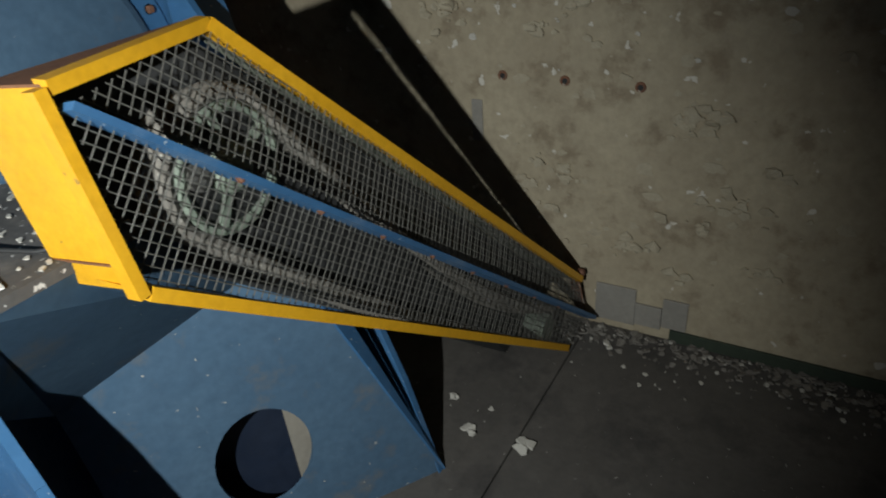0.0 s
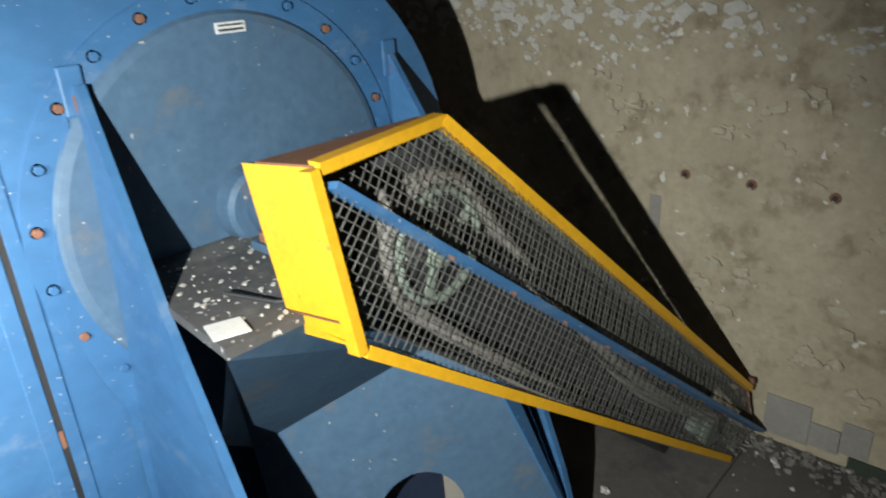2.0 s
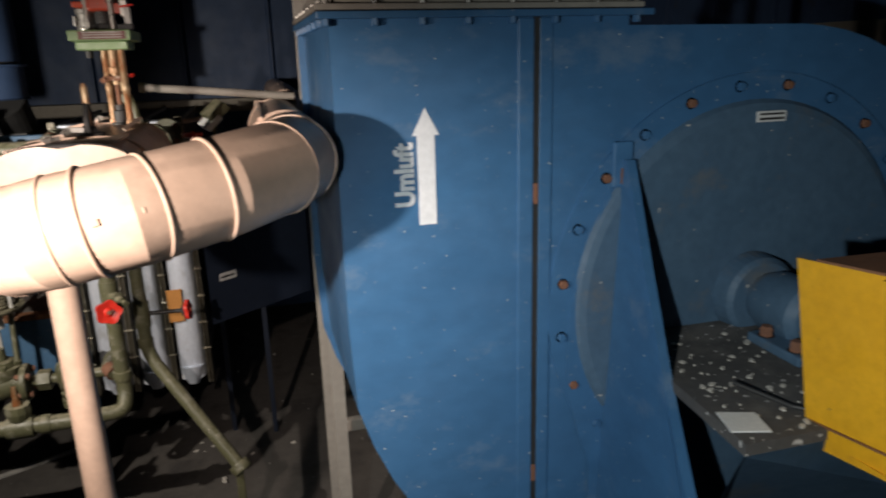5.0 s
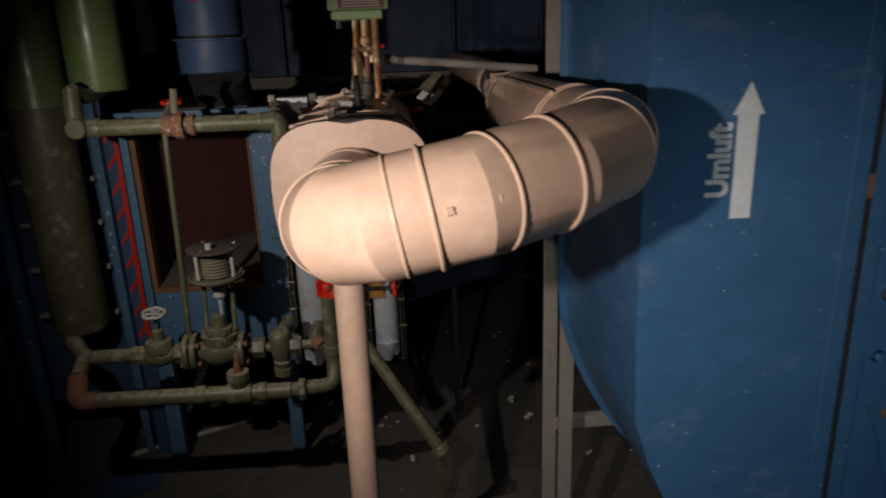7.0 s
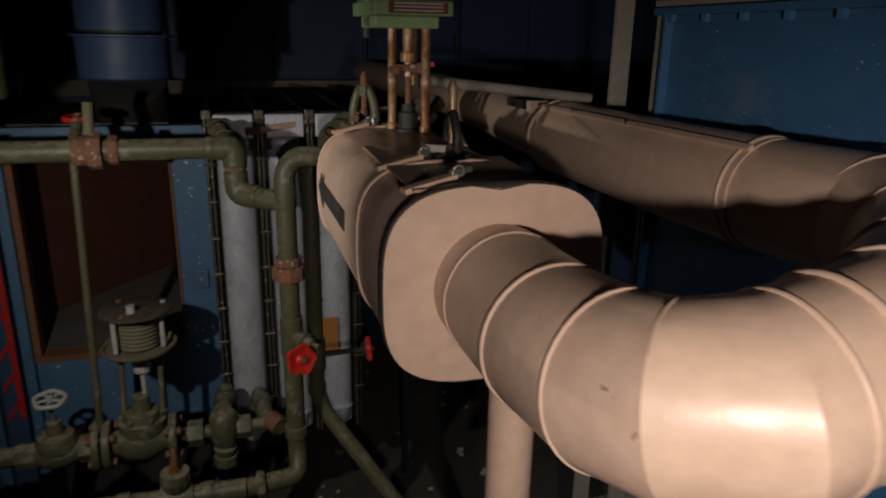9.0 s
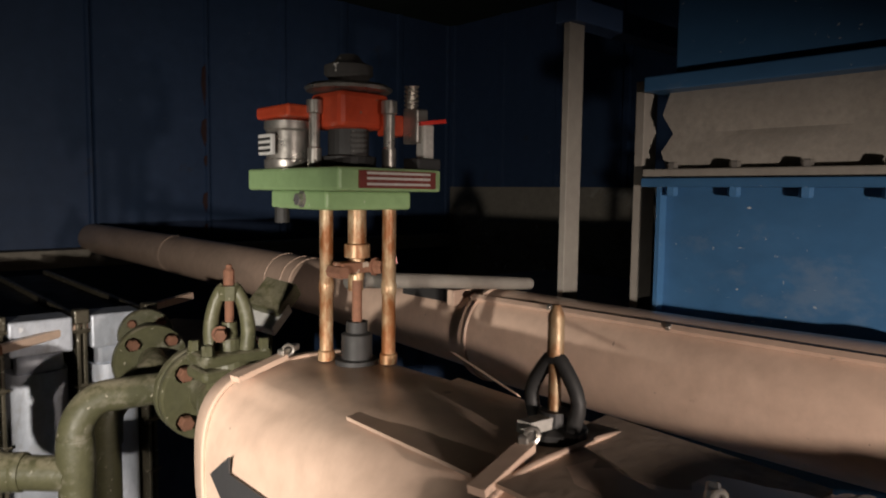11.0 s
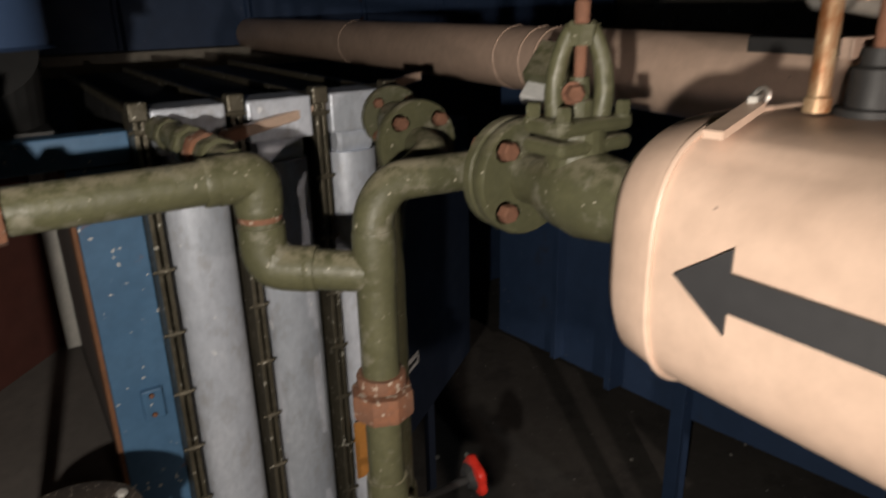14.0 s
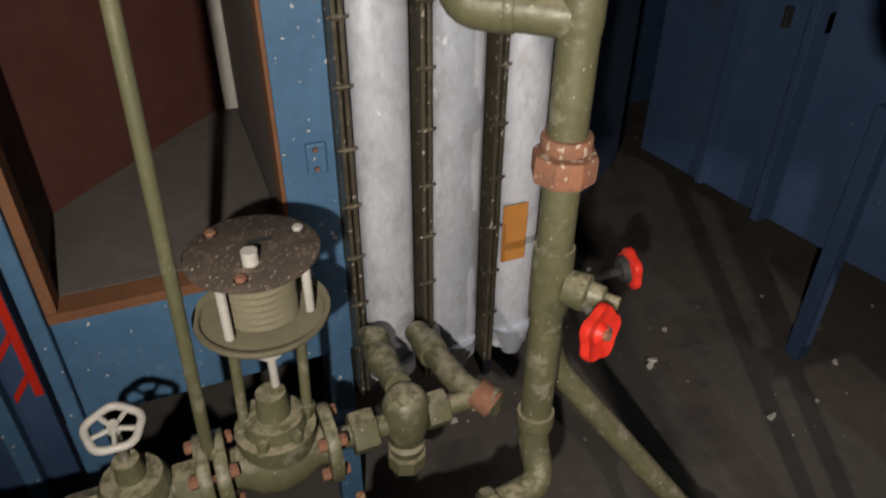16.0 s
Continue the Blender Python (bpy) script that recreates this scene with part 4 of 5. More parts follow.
part("torn_edge", prism([(VX + 0.055, 1.67, tz + 0.006), (VX + 0.075, 1.78, tz + 0.022), (VX + 0.08, 1.78, tz + 0.020), (VX + 0.06, 1.67, tz + 0.002)], (0.004, 0, -0.001)), M_CREAM, ves)
for y in (1.425, 1.565, 1.915):
    sy = 0.012
    lt = part("strap", bar((VX - 0.098, y, tz - 0.006), (VX - 0.035, y + sy, tz + 0.006), 0.014, 0.006), M_CREAM, ves, "cream strap with a steel toggle")
    part("toggle", bar((VX - 0.04, y + sy, tz + 0.010), (VX - 0.012, y + sy + 0.012, tz + 0.012), 0.008, 0.007, bevel=0.001), M_STEEL, lt)
    part("buckle", ring((VX - 0.03, y + sy, tz + 0.012), (0.3, 1, 0), 0.006, 0.0018, 12, 6), M_STEEL, lt)
# black arrow on the flank
xa = VX - VW * 0.950 - 0.0022
zt = 1.356
b = prism([(xa, 1.915, zt), (xa, 1.872, zt + 0.030), (xa, 1.872, zt + 0.0135), (xa, 1.66, zt + 0.0145), (xa, 1.66, zt - 0.0145), (xa, 1.872, zt - 0.0135), (xa, 1.872, zt - 0.030)], (0.002, 0, 0))
part("arrow_mark", b, M_ARROW, ves, "black painted flow arrow")

# ---- electric valve actuator on the vessel ----
ac = root("valve_actuator", (-0.39, 1.87, tz), "electric valve actuator on two rust streaked pillars", "actuator")
p1, p2, pc = (-0.410, 1.905), (-0.366, 1.850), (-0.388, 1.878)
for px, py in (p1, p2):
    part("pillar", lathe((px, py, tz), (px, py, 1.622), [(0, 0.0095), (0.06, 0.0095), (0.07, 0.0075), (0.45, 0.0075), (0.46, 0.0085), (0.52, 0.0085), (0.53, 0.0075), (1, 0.0075)], 16), M_BRASS, ac, "rust streaked steel pillar", smooth=40)
part("pillar", cyl((pc[0] + 0.012, pc[1] + 0.02, 1.53), (pc[0] + 0.012, pc[1] + 0.02, 1.622), 0.0085), M_BRASS, ac)
part("gland", lathe((*pc, tz - 0.002), (*pc, tz + 0.045), [(0, 0.024), (0.12, 0.024), (0.14, 0.017), (0.7, 0.017), (0.75, 0.012), (1, 0.012)], 20), M_BLACK, ac, "black stem gland", smooth=40)
part("stem", lathe((*pc, tz + 0.045), (*pc, 1.56), [(0, 0.0055), (1, 0.0055)], 12), M_RUST_O, ac)
part("spindle", lathe((*pc, 1.545), (*pc, 1.622), [(0, 0.008), (0.3, 0.008), (0.32, 0.014), (0.5, 0.014), (0.52, 0.010), (1, 0.010)], 14), M_BRASS, ac, smooth=40)
part("coupling", box(pc[0] - 0.026, pc[0] + 0.026, pc[1] - 0.010, pc[1] + 0.010, 1.553, 1.565, 0.002), M_RUST, ac)
part("coupling_nut", cyl((pc[0] - 0.026, pc[1] - 0.014, 1.555), (pc[0] - 0.026, pc[1] + 0.012, 1.555), 0.007, n=6), M_RUST_O, ac)
hexbolt("clamp_bolt", (pc[0] + 0.018, pc[1] - 0.010, 1.559), (0.3, -1, 0), 0.008, 0.01, M_RUST_O, ac)
part("pointer", bar((pc[0] + 0.022, pc[1] - 0.01, 1.562), (pc[0] + 0.040, pc[1] - 0.018, 1.566), 0.006, 0.008), M_RED, ac)
part("lower_plate", box(-0.455, -0.348, 1.835, 1.945, 1.622, 1.641, 0.003), M_GREEN_L, ac)
up_ = part("upper_plate", box(-0.462, -0.335, 1.802, 1.985, 1.641, 1.664, 0.003), M_GREEN_L, ac)
tp = part("type_plate", box(-0.440, -0.345, 1.7990, 1.8018, 1.644, 1.661), M_DRED, up_, "dark red type plate with worn writing")
for z in (1.648, 1.6535, 1.6585):
    part("print", box(-0.432, -0.353, 1.7982, 1.7990, z - 0.0012, z + 0.0012), M_HANDW, tp)
part("cable_gland", cyl((-0.447, 1.935, 1.623), (-0.447, 1.935, 1.606), 0.008, n=14), M_BLACK, ac)
hexbolt("plug", (-0.4555, 1.88, 1.632), (-1, 0, 0), 0.007, 0.006, M_STEEL, ac)
mo = part("motor", lathe((-0.437, 1.935, 1.664), (-0.437, 1.935, 1.717), [(0, 0.026), (0.05, 0.0275), (0.18, 0.0275), (0.2, 0.0255), (0.75, 0.0255), (0.8, 0.0275), (0.95, 0.0275), (1, 0.022)], 28), M_STEEL, ac, "bright steel motor can", smooth=35)
part("label_band", box(-0.468, -0.4635, 1.918, 1.948, 1.678, 1.70, 0.001), M_PAPER, mo)
for k in range(3):
    part("print", box(-0.4688, -0.4681, 1.921, 1.946, 1.681 + k * 0.006, 1.684 + k * 0.006), M_DKBAR, mo)
b = box(-0.462, -0.395, 1.895, 1.965, 1.717, 1.730, 0.003)
box(-0.425, -0.362, 1.855, 1.915, 1.706, 1.744, 0.006, bm=b)
part("housing", b, M_ORED, ac, "orange-red gear housing")
part("housing_rib", box(-0.372, -0.345, 1.845, 1.865, 1.70, 1.722, 0.002), M_ORED, ac)
for px, py in ((-0.432, 1.893), (-0.373, 1.842)):
    part("post", lathe((px, py, 1.664), (px, py, 1.735), [(0, 0.0075), (0.3, 0.0075), (0.32, 0.006), (0.8, 0.006), (0.82, 0.0085), (1, 0.0085)], 12), M_STEEL, ac, smooth=35)
part("gear_body", lathe((-0.394, 1.886, 1.664), (-0.394, 1.886, 1.708), [(0, 0.03), (0.3, 0.03), (0.35, 0.022), (1, 0.022)], 24), M_BLACK, ac)
part("worm", lathe((-0.395, 1.868, 1.668), (-0.395, 1.868, 1.706), [(i / 14, 0.0085 if i % 2 else 0.0105) for i in range(15)], 14), M_DUST, ac)
part("hand_disc", lathe((-0.394, 1.886, 1.744), (-0.394, 1.886, 1.755), [(0, 0.02), (0.2, 0.045), (0.5, 0.047), (0.8, 0.042), (1, 0.02)], 32), M_STEEL, ac, smooth=35)
part("hand_knob", lathe((-0.394, 1.886, 1.755), (-0.394, 1.886, 1.785), [(0, 0.02), (0.2, 0.022), (0.3, 0.026), (0.6, 0.026), (0.75, 0.016), (1, 0.01)], 24), M_DUST, ac, smooth=35)
sw = part("limit_switch", box(-0.352, -0.336, 1.822, 1.846, 1.692, 1.728, 0.002), M_STEEL, ac)
part("spring", lathe((-0.348, 1.836, 1.728), (-0.348, 1.836, 1.752), [(i / 10, 0.006 if i % 2 else 0.0085) for i in range(11)], 12), M_STEEL, sw)
part("terminal", box(-0.36, -0.328, 1.81, 1.835, 1.664, 1.676, 0.002), M_BLACK, ac)
part("switch_arm", bar((-0.35, 1.82, 1.712), (-0.322, 1.812, 1.716), 0.008, 0.004), M_RED, ac)
part("switch_leg", box(-0.345, -0.331, 1.818, 1.832, 1.672, 1.712, 0.002), M_HANDW, ac)

# small black gate valve in the vessel's top
gv = root("stop_valve", (-0.404, 1.59, tz), "black yoke stop valve in the vessel's top", "valve")
part("yoke", tube(smooth_path([(-0.404, 1.575, tz), (-0.404, 1.567, tz + 0.03), (-0.404, 1.582, tz + 0.056), (-0.404, 1.59, tz + 0.06), (-0.404, 1.598, tz + 0.056), (-0.404, 1.613, tz + 0.03), (-0.404, 1.605, tz)], 4), 0.006, 10), M_BLACK, gv, smooth=60)
part("bonnet", lathe((-0.404, 1.59, tz - 0.002), (-0.404, 1.59, tz + 0.02), [(0, 0.026), (0.4, 0.026), (0.5, 0.014), (1, 0.012)], 18), M_BLACK, gv)
part("stem", lathe((-0.404, 1.59, tz + 0.02), (-0.404, 1.59, tz + 0.102), [(0, 0.005), (0.5, 0.005), (0.52, 0.0065), (0.9, 0.0065), (1, 0.003)], 12), M_BRASS, gv, "worn threaded stem", smooth=40)
part("link", bar((-0.445, 1.585, tz + 0.016), (-0.404, 1.59, tz + 0.012), 0.012, 0.009), M_HANDW, gv)


# ---- pipework ----
def flange(name, c, d, r, t, parent, bolts=4, material=M_GREEN, rust=M_RUST_O, turn=45):
    c, d = Vector(c), Vector(d).normalized()
    f = part(name, lathe(c - d * t / 2, c + d * t / 2, [(0, r * 0.97), (0.15, r), (0.85, r), (1, r * 0.97)], 32), material, parent, smooth=35)
    _, u, v = frame_of(d)
    for i in range(bolts):
        a = math.radians(turn) + 2 * math.pi * i / bolts
        p = c + (u * math.cos(a) + v * math.sin(a)) * r * 0.74
        for s in (1, -1):
            hexbolt("flange_bolt", p + d * s * t / 2, d * s, r * 0.16, r * 0.2, rust, f)
    return f


def handwheel(name, c, d, r, parent, material, label="", lobes=5, solid=True):
    """A cast handwheel: a dished, scalloped disc, or a rim with spokes."""
    c, d = Vector(c), Vector(d).normalized()
    _, u, v = frame_of(d)
    if solid:
        bm = bmesh.new()
        rows = []
        n = 60
        for off, f in ((-0.30, 0.25), (-0.30, 0.75), (-0.18, 0.97), (0.0, 1.0), (0.16, 0.95), (0.1, 0.7), (0.02, 0.4), (0.22, 0.25), (0.22, 0.1)):
            rows.append([bm.verts.new(c + d * off * r + (u * math.cos(a) + v * math.sin(a)) * r * f * (1 + (0.085 * math.cos(lobes * a) if f > 0.6 else 0))) for a in (2 * math.pi * i / n for i in range(n))])
        for r0, r1 in zip(rows, rows[1:]):
            for i in range(n):
                bm.faces.new((r0[i], r0[(i + 1) % n], r1[(i + 1) % n], r1[i]))
        bm.faces.new(rows[0])
        bm.faces.new(rows[-1])
        w = part(name, bm, material, parent, label, smooth=50)
        part("hub_nut", lathe(c + d * 0.2 * r, c + d * 0.38 * r, [(0, 0.2 * r), (1, 0.17 * r)], 6), M_RUST, w)
        return w
    bm = bmesh.new()
    pts = [c + (u * math.cos(a) + v * math.sin(a)) * r * (1 + 0.05 * math.cos(lobes * a)) for a in (2 * math.pi * i / 50 for i in range(50))]
    tube(pts, r * 0.17, 8, bm, closed=True)
    for i in range(lobes):
        a = 2 * math.pi * (i + 0.5) / lobes
        tube([c, c + (u * math.cos(a) + v * math.sin(a)) * r], r * 0.10, 6, bm)
    lathe(c - d * r * 0.2, c + d * r * 0.25, [(0, r * 0.26), (1, r * 0.22)], 14, bm)
    return part(name, bm, material, parent, label, smooth=50)


def pipe(name, pts, r, label, corner=0.05, material=M_GREEN, group="olive pipes"):
    e = root(name, pts[0], label, "pipe", group)
    part("run", tube(rounded(pts, corner), r, 22), material, e, smooth=50)
    return e


def collar(parent, p, d, r, w, name="fitting", material=M_GREEN, n=24):
    p, d = Vector(p), Vector(d).normalized()
    return part(name, lathe(p - d * w / 2, p + d * w / 2, [(0, r * 0.96), (0.15, r), (0.85, r), (1, r * 0.96)], n), material, parent, smooth=35)


# horizontal feed pipe and the loop to the riser
hp = pipe("feed_pipe", [(-1.27, 2.42, 1.47), (-1.27, 2.40, 1.355), (-0.672, 2.385, 1.355), (-0.672, 2.385, 1.245), (-0.575, 2.315, 1.238)], 0.0245, "olive green feed pipe with rusty union", 0.045)
collar(hp, (-0.722, 2.386, 1.355), (1, 0, 0), 0.0275, 0.02)
collar(hp, (-0.672, 2.385, 1.318), (0, 0, 1), 0.0275, 0.016)
collar(hp, (-0.672, 2.385, 1.308), (0, 0, 1), 0.025, 0.012, "sleeve", M_RUST)
collar(hp, (-0.628, 2.353, 1.2425), (0.8, -0.6, 0), 0.0275, 0.014)
collar(hp, (-1.21, 2.399, 1.355), (1, 0, 0), 0.029, 0.03)
part("elbow", tube(rounded([(-0.716, 2.3861, 1.355), (-0.672, 2.385, 1.355), (-0.672, 2.385, 1.322)], 0.026), 0.0285, 22), M_GREEN, hp, smooth=50)
part("elbow", tube(rounded([(-0.672, 2.385, 1.298), (-0.672, 2.385, 1.245), (-0.632, 2.356, 1.242)], 0.036), 0.0275, 22), M_GREEN, hp, smooth=50)
part("nipple", cyl((-0.690, 2.40, 1.366), (-0.712, 2.668, 1.374), 0.019, n=18), M_GREEN, hp, smooth=40)
for y in (2.45, 2.49, 2.54, 2.62):
    f = (y - 2.40) / 0.268
    collar(hp, (-0.690 - 0.022 * f, y, 1.366 + 0.008 * f), (-0.08, 1, 0.03), 0.026 if y < 2.6 else 0.023, 0.022, "nipple_nut", M_RUST if y == 2.49 else M_GREEN, 8)
part("end_cap", lathe((-1.255, 2.36, 1.358), (-1.255, 2.38, 1.358), [(0, 0.026), (0.3, 0.03), (1, 0.03)], 20), M_GREEN, hp)
collar(hp, (-0.965, 2.3917, 1.355), (1, 0, 0), 0.042, 0.028, "union_nut", M_RUST, 8)
collar(hp, (-0.995, 2.392, 1.355), (1, 0, 0), 0.032, 0.03, "union_sleeve", M_RUST)
collar(hp, (-0.928, 2.391, 1.355), (1, 0, 0), 0.033, 0.02, "union_sleeve", M_RUST, 8)

# riser with the red-wheeled valve
ri = pipe("riser_pipe", [(-0.415, 2.262, 1.342), (-0.43, 2.30, 1.342), (-0.54, 2.312, 1.342), (-0.567, 2.31, 1.31), (-0.567, 2.31, 0.58), (-0.567, 2.27, 0.53), (-0.70, 2.25, 0.53)], 0.0235, "olive green riser pipe with a red handwheel valve", 0.05)
collar(ri, (-0.567, 2.31, 1.256), (0, 0, 1), 0.0255, 0.07, "tee")
collar(ri, (-0.567, 2.31, 1.095), (0, 0, 1), 0.031, 0.018, "union_nut", M_RUST, 24)
collar(ri, (-0.567, 2.31, 1.065), (0, 0, 1), 0.040, 0.034, "union_nut", M_RUST, 8)
collar(ri, (-0.567, 2.31, 0.635), (0, 0, 1), 0.029, 0.03)
collar(ri, (-0.567, 2.31, 0.90), (0, 0, 1), 0.0275, 0.10, "valve_body")
part("bonnet", lathe((-0.555, 2.29, 0.895), (-0.510, 2.235, 0.893), [(0, 0.024), (0.4, 0.026), (0.45, 0.018), (0.7, 0.016), (0.75, 0.009), (1, 0.009)], 18), M_GREEN, ri, smooth=35)
handwheel("handwheel", (-0.556, 2.207, 0.882), (0.35, -0.85, 0.15), 0.036, ri, M_RED, "bright red handwheel")
part("spindle", cyl((-0.552, 2.29, 0.893), (-0.545, 2.205, 0.882), 0.006, n=10), M_STEEL, ri)

# globe valve between vessel and riser
gl = root("globe_valve", (-0.41, 2.14, 1.345), "olive green flanged globe valve with a yoke", "valve", "globe valves")
flange("flange", (-0.412, 2.012, 1.345), (0, 1, 0), 0.069, 0.022, gl, 4)
flange("flange", (-0.412, 2.228, 1.345), (0, 1, 0), 0.067, 0.020, gl, 4)
flange("counter_flange", (-0.412, 2.25, 1.345), (0, 1, 0), 0.066, 0.016, gl, 4)
part("body", lathe((-0.412, 2.02, 1.345), (-0.412, 2.225, 1.345), [(0, 0.028), (0.15, 0.028), (0.3, 0.04), (0.5, 0.046), (0.7, 0.04), (0.85, 0.028), (1, 0.028)], 28), M_GREEN, gl, smooth=60)
part("neck", lathe((-0.412, 2.145, 1.36), (-0.412, 2.145, 1.412), [(0, 0.034), (1, 0.03)], 24), M_GREEN, gl)
part("cover", box(-0.462, -0.362, 2.115, 2.175, 1.408, 1.424, 0.006), M_GREEN, gl)
part("cover", box(-0.462, -0.362, 2.115, 2.175, 1.388, 1.404, 0.006), M_GREEN, gl)
for dx in (-0.04, 0.04):
    for dy in (-0.022, 0.022):
        hexbolt("cover_bolt", (-0.412 + dx, 2.145 + dy, 1.424), (0, 0, 1), 0.008, 0.014, M_GREEN, gl)
yu = Vector((0.82, -0.57, 0))
for sgn in (-1, 1):
    arm = smooth_path([Vector((-0.412, 2.145, z)) + yu * sgn * w for w, z in ((0.022, 1.420), (0.025, 1.448), (0.021, 1.478), (0.012, 1.502), (0.005, 1.510))], 4)
    part("yoke_arm", tube(arm, [0.0110 - 0.0030 * i / (len(arm) - 1) for i in range(len(arm))], 10), M_GREEN, gl, smooth=60)
part("yoke_nut", lathe((-0.412, 2.145, 1.492), (-0.412, 2.145, 1.512), [(0, 0.014), (1, 0.017)], 8), M_GREEN, gl)
part("gland", lathe((-0.412, 2.145, 1.424), (-0.412, 2.145, 1.462), [(0, 0.016), (0.4, 0.016), (0.45, 0.011), (1, 0.010)], 16), M_GREEN, gl)
hexbolt("gland_bolt", (-0.43, 2.135, 1.448), (-0.4, -1, 0), 0.009, 0.012, M_RUST_O, gl)
part("stem", lathe((-0.412, 2.145, 1.46), (-0.412, 2.145, 1.540), [(0, 0.006), (0.6, 0.006), (0.62, 0.0075), (0.9, 0.0075), (0.95, 0.004), (1, 0.004)], 12), M_RUST_O, gl, "rusty threaded stem")

# second line behind, with its own flanges and valve
g2 = root("return_valve", (-0.40, 2.50, 1.345), "olive green flanged return valve behind the riser", "valve", "globe valves")
flange("flange", (-0.405, 2.476, 1.345), (0, 1, 0), 0.062, 0.020, g2, 4)
part("body", lathe((-0.405, 2.48, 1.345), (-0.37, 2.60, 1.36), [(0, 0.024), (0.3, 0.03), (0.7, 0.034), (1, 0.028)], 24), M_GREEN, g2, smooth=60)
part("bend", tube(rounded([(-0.405, 2.47, 1.345), (-0.42, 2.40, 1.345), (-0.500, 2.400, 1.30), (-0.500, 2.400, 1.24)], 0.05), 0.024, 18), M_GREEN, g2, smooth=60)
flange("flange", (-0.365, 2.615, 1.362), (0.2, 1, 0.1), 0.05, 0.018, g2, 4)
rp = pipe("return_pipe", [(-0.500, 2.400, 1.26), (-0.500, 2.400, 0.66), (-0.235, 2.21, 0.29)], 0.021, "olive green return pipe bending down to the floor", 0.06)
collar(rp, (-0.500, 2.400, 0.80), (0, 0, 1), 0.026, 0.09, "valve_body")
collar(rp, (-0.500, 2.400, 0.70), (0, 0, 1), 0.0245, 0.03)
part("foot", box(-0.255, -0.23, 2.205, 2.23, 0.0, 0.275, 0.002), M_GREEN, rp)
collar(rp, (-0.238, 2.212, 0.295), (0.257, -0.185, -0.36), 0.034, 0.03, "end_socket")
part("spindle", cyl((-0.500, 2.400, 0.80), (-0.362, 2.402, 0.796), 0.007, n=10), M_BLACK, rp)
part("wheel_hub", lathe((-0.374, 2.408, 0.793), (-0.357, 2.4053, 0.7948), [(0, 0.018), (0.5, 0.025), (1, 0.026)], 18), M_BLACK, rp, "black wheel hub")
handwheel("handwheel", (-0.355, 2.405, 0.795), (1, -0.15, 0.1), 0.033, rp, M_RED, "red handwheel on a black hub")

# small dial housing hanging behind the vessel
dg = root("dial_box", (-0.22, 2.42, 1.36), "small green and white dial box, tilted", "gauge")
tl = Euler((0.2, -0.7, 0.3))
part("case", box(-0.235, -0.165, 2.38, 2.45, 1.425, 1.455, 0.003, turn=tl), M_GREEN, dg)
part("face", box(-0.247, -0.187, 2.375, 2.44, 1.400, 1.421, 0.002, turn=tl), M_PAPER, dg)
part("hanger", cyl((-0.21, 2.42, 1.32), (-0.205, 2.415, 1.42), 0.006, n=8), M_GREEN, dg)
handwheel("handwheel", (-0.27, 2.37, 1.375), (0, 0, 1), 0.03, dg, M_RED, "red handwheel")

# ---- lower manifold ----
mz = 0.615
mf = root("manifold_pipe", (-1.35, 2.40, mz), "olive green manifold pipe with unions and fittings", "pipe", "olive pipes")
part("run", tube(rounded([(-1.42, 2.45, 0.66), (-1.38, 2.41, mz), (-1.03, 2.40, mz)], 0.03), 0.024, 18), M_GREEN, mf, smooth=50)
part("run", cyl((-0.87, 2.40, mz), (-0.60, 2.40, mz), 0.017, n=18), M_GREEN, mf, smooth=50)
collar(mf, (-1.20, 2.403, mz), (1, 0, 0), 0.032, 0.05, "union_nut", n=8)
collar(mf, (-1.065, 2.401, mz), (1, 0, 0), 0.034, 0.045, "union_nut", n=6)
collar(mf, (-0.815, 2.40, mz), (1, 0, 0), 0.034, 0.038, "union_nut", n=6)
collar(mf, (-0.695, 2.40, mz), (1, 0, 0), 0.030, 0.036, "union_nut", n=6)
part("angle_valve", lathe((-0.745, 2.40, 0.535), (-0.745, 2.40, 0.672), [(0, 0.018), (0.1, 0.028), (0.2, 0.030), (0.24, 0.022), (0.3, 0.03), (0.55, 0.036), (0.85, 0.036), (0.95, 0.03), (1, 0.02)], 24), M_GREEN, mf, smooth=40)
part("drain_nut", lathe((-0.745, 2.40, 0.50), (-0.745, 2.40, 0.54), [(0, 0.012), (0.3, 0.012), (0.35, 0.032), (1, 0.032)], 8), M_GREEN, mf)
part("riser_stub", lathe((-0.745, 2.43, 0.655), (-0.738, 2.625, 0.60), [(0, 0.022), (0.35, 0.022), (0.4, 0.027), (0.7, 0.027), (0.75, 0.021), (1, 0.021)], 20), M_GREEN, mf, smooth=40)
part("riser_cap", lathe((-0.737, 2.575, 0.61), (-0.737, 2.575, 0.648), [(0, 0.024), (0.6, 0.026), (1, 0.018)], 14), M_GREEN, mf, smooth=40)
part("tee", tube(rounded([(-0.60, 2.37, 0.62), (-0.635, 2.42, 0.615), (-0.645, 2.62, 0.585)], 0.04), 0.023, 18), M_GREEN, mf, smooth=50)
part("tee_patch", lathe((-0.605, 2.372, 0.615), (-0.625, 2.40, 0.628), [(0, 0.0245), (1, 0.0245)], 18), M_RUST_O, mf, "bare rusty patch")
collar(mf, (-0.642, 2.56, 0.594), (0, 1, -0.15), 0.028, 0.05)

